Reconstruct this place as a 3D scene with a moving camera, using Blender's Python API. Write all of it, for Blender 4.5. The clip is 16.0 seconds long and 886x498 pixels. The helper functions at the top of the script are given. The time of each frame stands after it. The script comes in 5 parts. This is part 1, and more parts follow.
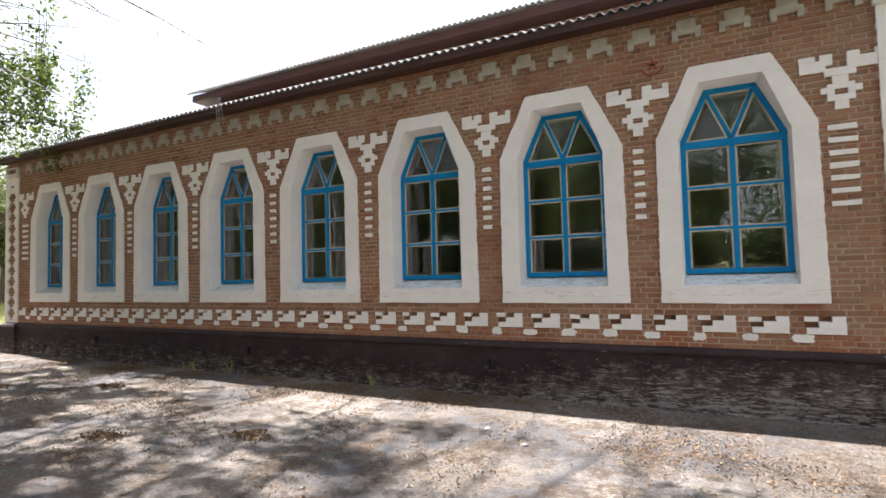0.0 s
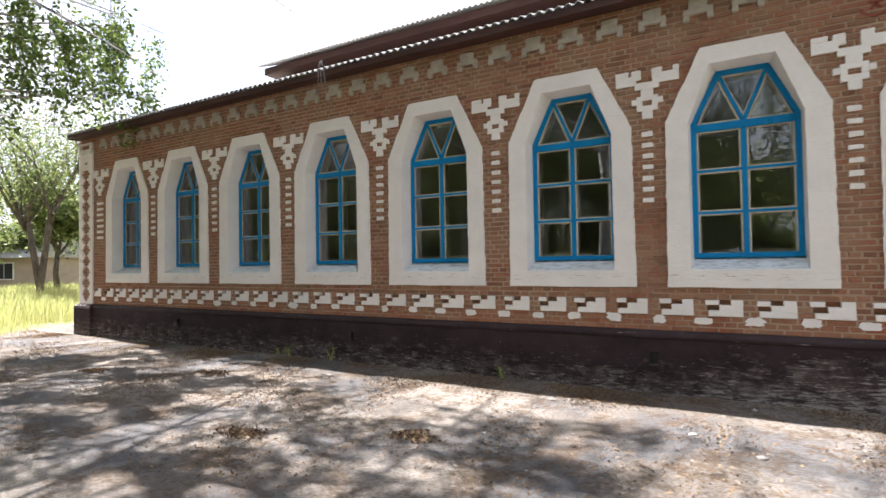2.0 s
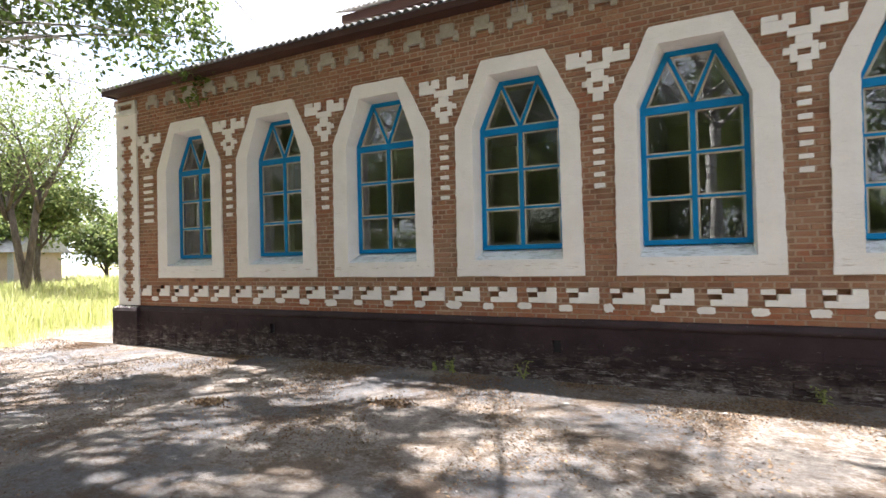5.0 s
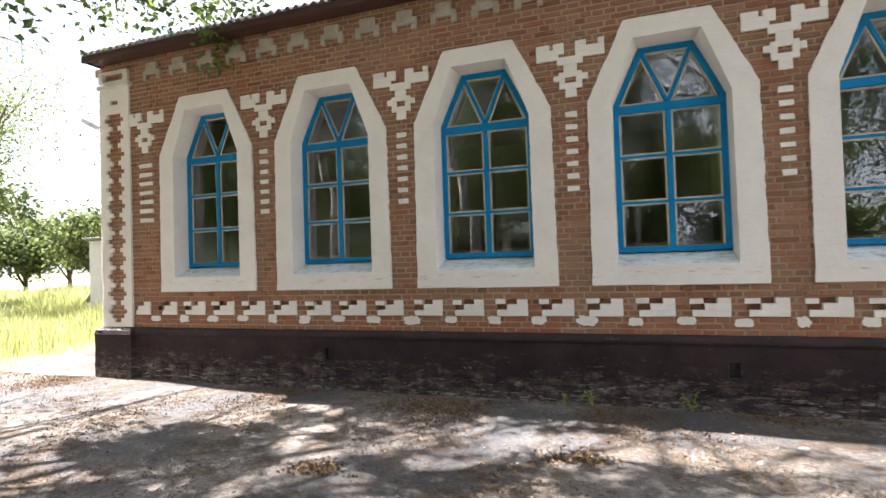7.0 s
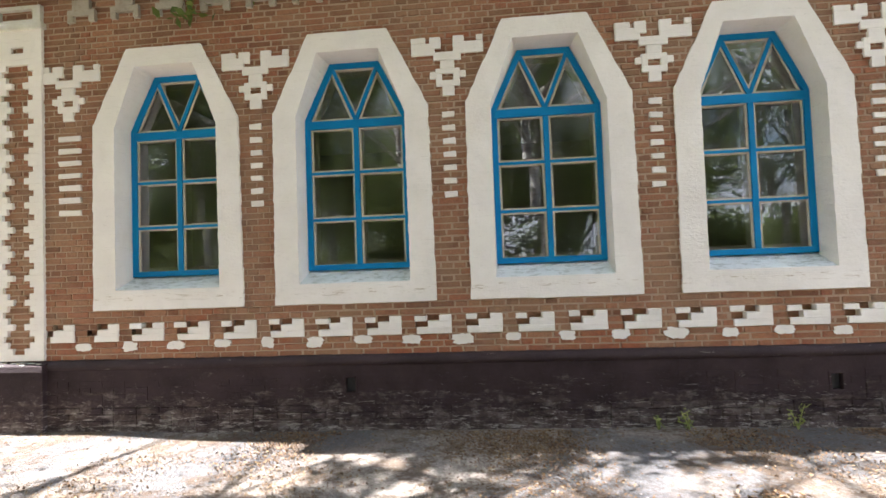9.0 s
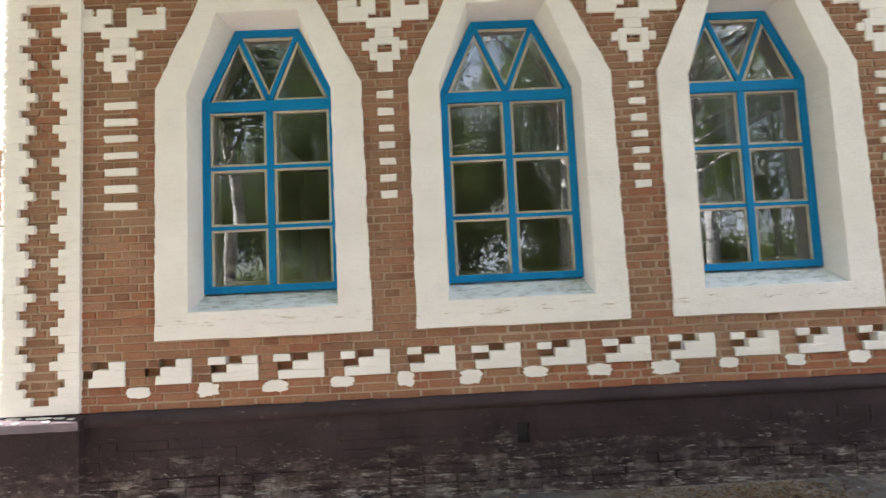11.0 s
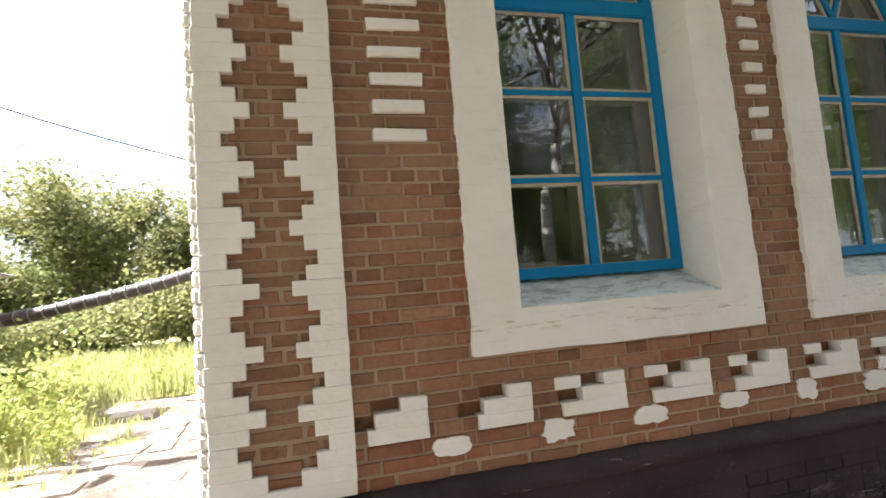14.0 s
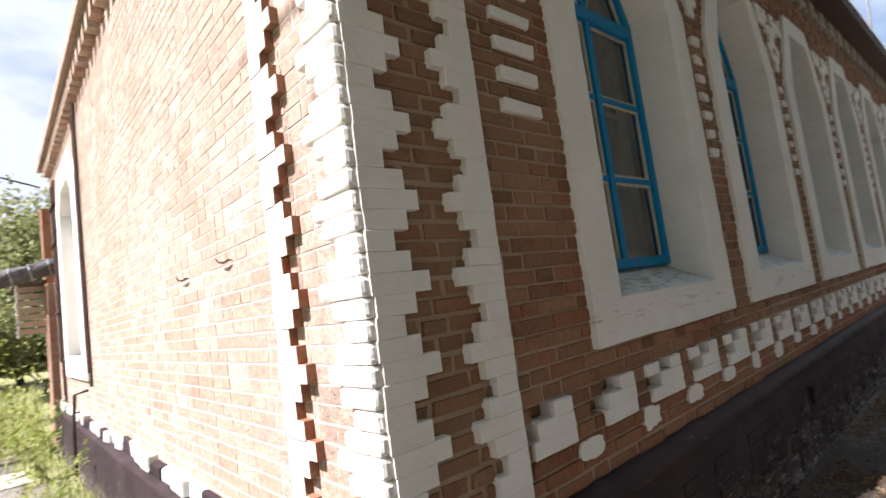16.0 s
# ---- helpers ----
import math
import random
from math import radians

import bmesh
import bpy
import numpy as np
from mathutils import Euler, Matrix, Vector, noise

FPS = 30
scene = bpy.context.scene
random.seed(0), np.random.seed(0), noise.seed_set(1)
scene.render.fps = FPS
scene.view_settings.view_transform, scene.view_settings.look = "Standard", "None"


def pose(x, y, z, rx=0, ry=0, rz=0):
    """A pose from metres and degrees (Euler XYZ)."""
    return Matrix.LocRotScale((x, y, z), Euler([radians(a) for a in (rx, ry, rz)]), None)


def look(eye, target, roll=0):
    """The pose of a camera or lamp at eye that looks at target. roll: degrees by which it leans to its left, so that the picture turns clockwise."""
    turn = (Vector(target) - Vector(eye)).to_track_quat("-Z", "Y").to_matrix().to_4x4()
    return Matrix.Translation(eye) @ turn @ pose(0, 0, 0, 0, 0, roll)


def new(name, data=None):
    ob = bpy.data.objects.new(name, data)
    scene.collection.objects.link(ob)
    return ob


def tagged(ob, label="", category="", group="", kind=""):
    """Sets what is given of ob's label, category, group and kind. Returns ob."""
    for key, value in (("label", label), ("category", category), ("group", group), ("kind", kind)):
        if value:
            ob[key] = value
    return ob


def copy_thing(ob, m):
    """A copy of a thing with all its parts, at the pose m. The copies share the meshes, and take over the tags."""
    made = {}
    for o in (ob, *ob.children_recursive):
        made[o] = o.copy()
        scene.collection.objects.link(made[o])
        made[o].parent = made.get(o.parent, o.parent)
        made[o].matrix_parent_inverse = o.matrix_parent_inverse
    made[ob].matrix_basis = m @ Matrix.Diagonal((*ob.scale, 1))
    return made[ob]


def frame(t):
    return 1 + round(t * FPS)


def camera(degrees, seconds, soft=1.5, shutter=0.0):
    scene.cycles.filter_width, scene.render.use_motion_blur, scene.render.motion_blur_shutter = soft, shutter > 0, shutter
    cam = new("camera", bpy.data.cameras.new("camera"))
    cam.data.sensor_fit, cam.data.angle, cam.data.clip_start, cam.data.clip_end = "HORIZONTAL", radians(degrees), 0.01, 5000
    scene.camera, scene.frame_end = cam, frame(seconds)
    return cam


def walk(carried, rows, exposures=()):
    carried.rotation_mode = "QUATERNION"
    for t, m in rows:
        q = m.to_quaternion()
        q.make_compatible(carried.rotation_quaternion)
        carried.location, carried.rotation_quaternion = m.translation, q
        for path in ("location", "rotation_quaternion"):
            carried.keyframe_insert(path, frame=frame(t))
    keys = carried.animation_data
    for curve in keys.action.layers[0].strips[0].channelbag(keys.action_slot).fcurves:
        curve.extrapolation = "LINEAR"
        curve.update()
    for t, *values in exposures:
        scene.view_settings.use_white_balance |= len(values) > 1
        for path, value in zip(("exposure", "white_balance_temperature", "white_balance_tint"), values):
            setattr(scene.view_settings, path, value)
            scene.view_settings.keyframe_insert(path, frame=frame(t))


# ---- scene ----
cam = camera(80.2, 16.0, shutter=0.35)
PATH = [
    (0, (16.517, -7.04, 1.73), (15.613, -5.259, 1.823), -1.5),
    (0.5, (16.22, -7.01, 1.721), (15.292, -5.24, 1.799), -1.3),
    (1, (15.749, -7.029, 1.692), (14.788, -5.276, 1.76), -1.0),
    (1.5, (15.265, -7.074, 1.723), (14.281, -5.334, 1.789), -0.8),
    (2, (14.676, -7.005, 1.66), (13.69, -5.266, 1.707), -1.0),
    (2.5, (14.008, -6.999, 1.649), (13.024, -5.258, 1.687), -0.9),
    (3, (13.386, -6.928, 1.666), (12.408, -5.184, 1.699), -1.0),
    (3.5, (12.663, -6.88, 1.654), (11.698, -5.128, 1.678), -1.0),
    (4, (11.965, -6.82, 1.622), (11.018, -5.059, 1.653), -1.0),
    (4.5, (11.294, -6.696, 1.594), (10.373, -4.921, 1.618), -1.2),
    (7, (8.006, -6.034, 1.628), (7.343, -4.148, 1.671), -1.9),
    (7.5, (7.387, -6.018, 1.61), (6.808, -4.104, 1.649), -1.8),
    (8, (6.881, -5.874, 1.593), (6.436, -3.925, 1.632), -1.9),
    (8.2, (6.674, -5.769, 1.605), (6.291, -3.806, 1.635), -2.0),
    (10.3, (4.401, -4.75, 1.624), (4.386, -2.757, 1.793), -2.4),
    (10.5, (4.209, -4.616, 1.594), (4.213, -2.623, 1.757), -2.5),
    (11, (3.656, -4.23, 1.599), (3.689, -2.236, 1.751), -2.7),
    (11.5, (3.058, -3.974, 1.619), (3.124, -1.981, 1.773), -2.7),
    (12, (2.527, -3.657, 1.627), (2.653, -1.666, 1.76), -2.9),
    (12.5, (2.068, -3.286, 1.583), (2.205, -1.297, 1.735), -3.2),
    (13, (1.604, -3.002, 1.639), (1.831, -1.02, 1.783), -3.5),
    (13.5, (1.173, -2.697, 1.606), (1.511, -0.732, 1.769), -4.3),
    (14, (0.674, -2.438, 1.595), (1.19, -0.514, 1.773), -4.7),
    (14.5, (0.295, -2.179, 1.559), (1.04, -0.334, 1.76), -5.5),
    (15, (-0.12, -1.838, 1.541), (0.82, -0.084, 1.742), -6.4),
    (15.5, (-0.448, -1.567, 1.562), (0.672, 0.079, 1.751), -6.7),
    (16, (-0.661, -1.358, 1.613), (0.69, 0.104, 1.799), -7.6),
]
EXPOSURES = [(t, e, w, 15) for t, e, w in ((0, 2.22, 6060), (2, 2.33, 6060), (4.5, 2.56, 6040), (7.5, 2.85, 6000), (10.5, 3.42, 5960), (12, 3.2, 5960), (13, 2.98, 6030), (14.5, 2.6, 6120), (15.2, 2.26, 6050), (16, 1.6, 5850))]
walk(cam, [(t, look(eye, target, roll)) for t, eye, target, roll in PATH], EXPOSURES)

# ---- light ----
SUN = Vector((-0.77, 0.09, 1.0)).normalized()  # towards the sun
world = bpy.data.worlds.new("world")
scene.world = world
world.use_nodes = True
wn = world.node_tree.nodes
wl = world.node_tree.links
sky = wn.new("ShaderNodeTexSky")
sky.sky_type, sky.sun_disc = "NISHITA", False
sky.sun_elevation = math.asin(SUN.z)
sky.sun_rotation = math.atan2(SUN.x, SUN.y)
sky.air_density, sky.dust_density = 1.2, 2.0
# thin summer cloud drifting over the blue
wc = wn.new("ShaderNodeTexCoord")
wm = wn.new("ShaderNodeMapping")
wm.inputs["Scale"].default_value = (1.0, 1.0, 2.6)
wl.new(wc.outputs["Generated"], wm.inputs["Vector"])
cloud = wn.new("ShaderNodeTexNoise")
cloud.inputs["Scale"].default_value, cloud.inputs["Detail"].default_value = 2.3, 7.0
wl.new(wm.outputs["Vector"], cloud.inputs["Vector"])
cramp = wn.new("ShaderNodeValToRGB")
cramp.color_ramp.elements[0].position, cramp.color_ramp.elements[1].position = 0.36, 0.54
wl.new(cloud.outputs["Fac"], cramp.inputs["Fac"])
wmix = wn.new("ShaderNodeMixRGB")
wmix.inputs[2].default_value = (6.6, 6.8, 7.2, 1)
wl.new(cramp.outputs["Color"], wmix.inputs[0])
wl.new(sky.outputs["Color"], wmix.inputs[1])
wl.new(wmix.outputs["Color"], wn["Background"].inputs["Color"])
wn["Background"].inputs["Strength"].default_value = 0.05
sun_data = bpy.data.lights.new("sun", "SUN")
sun_data.energy, sun_data.angle, sun_data.color = 5.0, radians(0.55), (1.0, 0.95, 0.86)
sun = new("sun", sun_data)
sun.matrix_world = Matrix.Translation((0, 0, 30)) @ SUN.to_track_quat("Z", "Y").to_matrix().to_4x4()

# ---- materials ----


class Mat:
    """A node material with short words for its nodes."""

    def __init__(self, name, rough=0.8, metal=0.0, spec=0.3):
        self.m = bpy.data.materials.new(name)
        self.m.use_nodes = True
        self.n, self.l = self.m.node_tree.nodes, self.m.node_tree.links
        self.b = self.n["Principled BSDF"]
        self.b.inputs["Roughness"].default_value = rough
        self.b.inputs["Metallic"].default_value = metal
        self.b.inputs["Specular IOR Level"].default_value = spec
        self.co = self.n.new("ShaderNodeTexCoord").outputs["Object"]

    def world(self):
        self.co = self.n.new("ShaderNodeNewGeometry").outputs["Position"]
        return self

    def stretch(self, sx, sy, sz):
        mp = self.n.new("ShaderNodeMapping")
        mp.inputs["Scale"].default_value = (sx, sy, sz)
        self.l.new(self.co, mp.inputs["Vector"])
        return mp.outputs["Vector"]

    def noise(self, scale, detail=5, rough=0.6, co=None):
        t = self.n.new("ShaderNodeTexNoise")
        t.inputs["Scale"].default_value, t.inputs["Detail"].default_value = scale, detail
        t.inputs["Roughness"].default_value = rough
        self.l.new(co or self.co, t.inputs["Vector"])
        return t.outputs["Fac"]

    def ramp(self, fac, *stops):
        r = self.n.new("ShaderNodeValToRGB")
        el = r.color_ramp.elements
        while len(el) < len(stops):
            el.new(0.5)
        for e, (p, c) in zip(el, stops):
            e.position = p
            e.color = (*c, 1) if isinstance(c, tuple) else (c, c, c, 1)
        self.l.new(fac, r.inputs["Fac"])
        return r.outputs["Color"]

    def mix(self, fac, a, b, kind="MIX"):
        x = self.n.new("ShaderNodeMixRGB")
        x.blend_type = kind
        for i, v in enumerate((fac, a, b)):
            if isinstance(v, (int, float)):
                x.inputs[i].default_value = v if i == 0 else (v, v, v, 1)
            elif isinstance(v, tuple):
                x.inputs[i].default_value = (*v, 1)
            else:
                self.l.new(v, x.inputs[i])
        return x.outputs["Color"]

    def rand(self):
        a = self.n.new("ShaderNodeObjectInfo").outputs["Random"]
        b = self.n.new("ShaderNodeNewGeometry").outputs["Random Per Island"]
        s = self.n.new("ShaderNodeMath")
        s.operation = "ADD"
        f = self.n.new("ShaderNodeMath")
        f.operation = "FRACT"
        self.l.new(a, s.inputs[0])
        self.l.new(b, s.inputs[1])
        self.l.new(s.outputs[0], f.inputs[0])
        return f.outputs[0]

    def height(self):
        s = self.n.new("ShaderNodeSeparateXYZ")
        g = self.n.new("ShaderNodeNewGeometry").outputs["Position"]
        self.l.new(g, s.inputs[0])
        return s.outputs["Z"]

    def along(self):
        s = self.n.new("ShaderNodeSeparateXYZ")
        g = self.n.new("ShaderNodeNewGeometry").outputs["Position"]
        self.l.new(g, s.inputs[0])
        return s.outputs["X"]

    def calc(self, op, a, b):
        x = self.n.new("ShaderNodeMath")
        x.operation = op
        for i, v in enumerate((a, b)):
            if isinstance(v, (int, float)):
                x.inputs[i].default_value = v
            else:
                self.l.new(v, x.inputs[i])
        return x.outputs[0]

    def color(self, c):
        if isinstance(c, tuple):
            self.b.inputs["Base Color"].default_value = (*c, 1)
        else:
            self.l.new(c, self.b.inputs["Base Color"])
        return self

    def bump(self, fac, dist, strength=1.0):
        k = self.n.new("ShaderNodeBump")
        k.inputs["Distance"].default_value, k.inputs["Strength"].default_value = dist, strength
        self.l.new(fac, k.inputs["Height"])
        self.l.new(k.outputs[0], self.b.inputs["Normal"])
        return self


def make_brick(name, a, b, c, d):
    k = Mat(name, 0.9, 0, 0.2).world()
    base = k.ramp(k.rand(), (0.0, a), (0.3, b), (0.55, d), (0.8, c), (1.0, a))
    base = k.mix(k.ramp(k.noise(34, 6), (0.32, 0.0), (0.66, 0.75)), base, k.mix(0.55, base, (0.10, 0.055, 0.04)))
    base = k.mix(k.ramp(k.noise(1.1, 6, 0.7), (0.40, 0.0), (0.58, 0.75)), base, k.mix(0.6, base, (0.31, 0.22, 0.145)))
    base = k.mix(k.ramp(k.noise(2.6, 7, 0.75), (0.54, 0.0), (0.68, 0.6)), base, k.mix(0.6, base, (0.07, 0.05, 0.04)))
    base = k.mix(k.ramp(k.noise(0.8, 8, 0.8, k.stretch(1, 1, 0.8)), (0.58, 0.0), (0.68, 0.5)), base, k.mix(0.6, base, (0.16, 0.13, 0.07)))
    base = k.mix(k.ramp(k.noise(11, 7, 0.8), (0.60, 0.0), (0.74, 0.55)), base, k.mix(0.75, base, (0.46, 0.37, 0.27)))
    return k.color(base).bump(k.mix(0.45, k.noise(45, 8, 0.75), k.noise(13, 5, 0.7)), 0.018).m


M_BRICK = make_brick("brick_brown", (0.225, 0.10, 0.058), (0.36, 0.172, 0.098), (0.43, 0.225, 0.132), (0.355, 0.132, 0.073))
# side wall brick: the wash of strong sun is put into the pale colour
M_BRICK_SIDE = make_brick("brick_sun_washed", (0.54, 0.37, 0.29), (0.61, 0.455, 0.37), (0.64, 0.53, 0.43), (0.555, 0.345, 0.27))
M_BRICK_RED = make_brick("brick_red", (0.29, 0.10, 0.052), (0.38, 0.15, 0.078), (0.43, 0.195, 0.105), (0.36, 0.115, 0.058))
k = Mat("mortar", 0.95).world()
M_BRICK_SHED = make_brick("brick_pink", (0.41, 0.22, 0.17), (0.48, 0.29, 0.225), (0.50, 0.34, 0.27), (0.42, 0.21, 0.17))
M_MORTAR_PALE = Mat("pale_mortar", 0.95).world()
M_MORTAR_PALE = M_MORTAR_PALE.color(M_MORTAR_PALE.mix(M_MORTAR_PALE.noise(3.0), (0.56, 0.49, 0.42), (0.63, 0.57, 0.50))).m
M_MORTAR = k.color(k.mix(k.ramp(k.noise(0.55, 6, 0.65), (0.34, 0.0), (0.50, 1.0)), k.mix(k.noise(3.0), (0.22, 0.13, 0.085), (0.32, 0.205, 0.14)), k.mix(k.noise(7.0, 6, 0.7), (0.33, 0.22, 0.15), (0.48, 0.365, 0.27)))).bump(k.noise(50), 0.006).m

# lime wash over brickwork: soft courses, hairline joints, grime
def make_limewash(name, chipped):
    k = Mat(name, 0.85, 0, 0.25).world()
    dirt = k.ramp(k.noise(1.7, 7, 0.7), (0.35, (0.82, 0.78, 0.74)), (0.7, (0.735, 0.69, 0.645)))
    spots = k.ramp(k.noise(26, 6, 0.8), (0.61, 0.0), (0.73, 0.55))
    cracks = k.noise(5.0, 8, 0.85, k.stretch(0.8, 0.8, 9.0))
    lines = k.ramp(cracks, (0.60, 0.0), (0.61, 0.6), (0.62, 0.0))
    wash = k.mix(spots, dirt, (0.60, 0.57, 0.52))
    wash = k.mix(k.ramp(k.noise(6, 8, 0.8), (0.56, 0.0), (0.70, 0.35)), wash, (0.60, 0.585, 0.56))
    wash = k.mix(lines, wash, (0.20, 0.17, 0.14))
    if chipped:  # bare brick shows through along the sill course
        ledge = k.ramp(k.calc("MULTIPLY", k.height(), 0.25), (0.343, 0.0), (0.349, 1.0), (0.362, 1.0), (0.368, 0.0))
        chip = k.ramp(k.noise(6, 8, 0.8, k.stretch(0.9, 0.9, 7.0)), (0.56, 0.0), (0.61, 0.8))
        wash = k.mix(k.calc("MULTIPLY", ledge, chip), wash, (0.38, 0.29, 0.20))
    k.color(wash)
    course = k.calc("FRACT", k.calc("DIVIDE", k.calc("SUBTRACT", k.height(), 0.77), 0.0675), 0.0)
    joint = k.ramp(course, (0.0, 0.0), (0.10, 1.0), (0.90, 1.0), (1.0, 0.0))
    joint = k.mix(k.ramp(k.noise(2.2, 5, 0.7), (0.46, 0.9), (0.62, 0.0)), joint, 1.0)
    k.bump(k.mix(0.10, k.mix(0.5, k.noise(9, 6, 0.65, k.stretch(0.7, 0.7, 1.5)), k.noise(30, 5)), joint), 0.013)
    return k.m


M_WHITE = make_limewash("limewash", False)
M_SURROUND = make_limewash("chipped_limewash", True)
k = Mat("weathered_limewash", 0.85, 0, 0.25).world()
dirt = k.ramp(k.noise(6, 7, 0.7), (0.3, (0.74, 0.73, 0.69)), (0.7, (0.58, 0.56, 0.50)))
k.color(k.mix(k.ramp(k.noise(30, 6, 0.8), (0.6, 0.0), (0.75, 0.6)), dirt, (0.36, 0.30, 0.23)))
k.bump(k.noise(45, 6), 0.01)
M_WHITE_OLD = k.m
k = Mat("grey_limewash", 0.9, 0, 0.2).world()
dirt = k.ramp(k.noise(6, 7, 0.7), (0.3, (0.50, 0.46, 0.40)), (0.7, (0.35, 0.31, 0.25)))
M_CROSS = k.color(k.mix(k.ramp(k.noise(24, 6, 0.8), (0.56, 0.0), (0.72, 0.6)), dirt, (0.24, 0.17, 0.12))).bump(k.noise(45, 6), 0.012).m
k = Mat("peeling_sill_paint", 0.8, 0, 0.25).world()
dirt = k.ramp(k.noise(3, 7, 0.7), (0.3, (0.74, 0.78, 0.80)), (0.7, (0.66, 0.68, 0.68)))
flake = k.ramp(k.noise(16, 9, 0.8, k.stretch(0.5, 1, 1)), (0.50, 0.0), (0.58, 0.8))
k.color(k.mix(flake, dirt, (0.40, 0.42, 0.40)))
k.bump(k.mix(0.5, flake, k.noise(40)), -0.006)
M_SILL = k.m

k = Mat("blue_gloss_paint", 0.5, 0, 0.2).world()
blue = k.ramp(k.noise(3.5, 6), (0.3, (0.003, 0.175, 0.42)), (0.7, (0.005, 0.215, 0.47)))
k.color(k.mix(k.ramp(k.noise(40, 6, 0.8), (0.68, 0.0), (0.76, 0.5)), blue, (0.02, 0.09, 0.2)))
k.bump(k.noise(22, 6, 0.6, k.stretch(1, 1, 0.2)), 0.003)
M_BLUE = k.m
k = Mat("old_cream_paint", 0.6).world()
M_CREAM = k.color(k.mix(k.ramp(k.noise(12, 6), (0.4, 0.0), (0.75, 0.7)), (0.58, 0.52, 0.40), (0.38, 0.32, 0.23))).bump(k.noise(30), 0.003).m

# old window glass: slightly wavy, gloss by Fresnel
k = Mat("window_glass", 0.0).world()
gl = k.n.new("ShaderNodeBsdfGlossy")
gl.inputs["Roughness"].default_value = 0.0
gl.inputs["Color"].default_value = (0.95, 0.97, 0.97, 1)
tr = k.n.new("ShaderNodeBsdfTransparent")
tr.inputs["Color"].default_value = (0.82, 0.86, 0.84, 1)
fr = k.n.new("ShaderNodeFresnel")
fr.inputs["IOR"].default_value = 2.25
wb = k.n.new("ShaderNodeBump")
wb.inputs["Distance"].default_value, wb.inputs["Strength"].default_value = 0.0003, 1.0
k.l.new(k.noise(5, 2, 0.4), wb.inputs["Height"])
k.l.new(wb.outputs[0], gl.inputs["Normal"])
gm = k.n.new("ShaderNodeMixShader")
k.l.new(fr.outputs[0], gm.inputs[0])
k.l.new(tr.outputs[0], gm.inputs[1])
k.l.new(gl.outputs[0], gm.inputs[2])
k.l.new(gm.outputs[0], k.n["Material Output"].inputs["Surface"])
M_GLASS = k.m

# tarred plinth, the paint flaking off to brick and lime
k = Mat("tarred_masonry", 0.8, 0, 0.18).world()
tar = k.ramp(k.noise(2.3, 7, 0.7), (0.3, (0.023, 0.0145, 0.016)), (0.75, (0.058, 0.038, 0.040)))
bare = k.ramp(k.noise(5.1, 7, 0.75), (0.35, (0.045, 0.031, 0.030)), (0.5, (0.095, 0.068, 0.062)), (0.62, (0.20, 0.17, 0.15)))
worn = k.ramp(k.rand(), (0.3, 0.0), (1.0, 0.055))
rise = k.calc("ADD", k.calc("MULTIPLY", k.calc("SUBTRACT", 0.40, k.height()), 0.50), worn)
peeled = k.ramp(k.calc("MULTIPLY", k.along(), 0.05), (0.70, 0.0), (0.78, 0.12), (0.90, 0.16))
rise = k.calc("ADD", rise, peeled)
flake = k.ramp(k.calc("ADD", k.noise(5.0, 9, 0.8, k.stretch(0.7, 0.7, 1.8)), rise), (0.55, 0.0), (0.66, 0.85))
chips = k.ramp(k.calc("ADD", k.noise(13, 9, 0.8, k.stretch(0.55, 0.6, 3.4)), k.calc("MULTIPLY", rise, 0.42)), (0.622, 0.0), (0.648, 0.85))
k.color(k.mix(chips, k.mix(flake, tar, bare), (0.38, 0.34, 0.31)))
k.bump(k.mix(0.4, k.noise(34, 8, 0.75), flake), 0.014)
M_TAR = k.m
k = Mat("tarred_render", 0.72, 0, 0.22).world()
tar = k.ramp(k.noise(1.9, 7, 0.7), (0.3, (0.023, 0.0145, 0.016)), (0.75, (0.060, 0.040, 0.042)))
chips = k.ramp(k.noise(6, 9, 0.8, k.stretch(0.6, 0.6, 4.5)), (0.63, 0.0), (0.655, 0.85))
k.color(k.mix(chips, tar, (0.42, 0.38, 0.35)))
k.bump(k.mix(0.6, k.noise(5, 6, 0.6, k.stretch(0.6, 0.6, 3.5)), k.noise(40)), 0.014)
M_RENDER = k.m

# trodden yard: worn asphalt under dust and leaf litter
k = Mat("yard_ground", 0.95, 0, 0.15).world()
dust = k.ramp(k.noise(0.55, 8, 0.7), (0.35, (0.165, 0.145, 0.130)), (0.5, (0.34, 0.305, 0.27)), (0.66, (0.54, 0.495, 0.445)))
asph = k.ramp(k.noise(90, 4, 0.8), (0.3, (0.085, 0.090, 0.102)), (0.7, (0.20, 0.207, 0.222)))
bare = k.ramp(k.noise(0.42, 6, 0.65), (0.49, 0.0), (0.56, 0.8))
yard = k.mix(bare, dust, asph)
yard = k.mix(k.ramp(k.noise(24, 8, 0.85), (0.46, 0.0), (0.54, 0.42)), yard, (0.095, 0.068, 0.048))
litter = k.ramp(k.noise(1.1, 9, 0.88), (0.485, 0.0), (0.56, 0.8))
yard = k.mix(litter, yard, k.ramp(k.noise(60, 6, 0.8), (0.3, (0.06, 0.039, 0.024)), (0.7, (0.18, 0.12, 0.074))))
yard = k.mix(k.ramp(k.noise(75, 5, 0.8), (0.54, 0.0), (0.62, 0.5)), yard, (0.08, 0.058, 0.042))
yard = k.mix(k.ramp(k.noise(120, 4, 0.8), (0.60, 0.0), (0.68, 0.45)), yard, (0.36, 0.33, 0.29))
k.color(yard)
k.bump(k.mix(0.4, k.noise(48, 8, 0.85), k.noise(6.0, 8, 0.8)), 0.045)
M_YARD = k.m
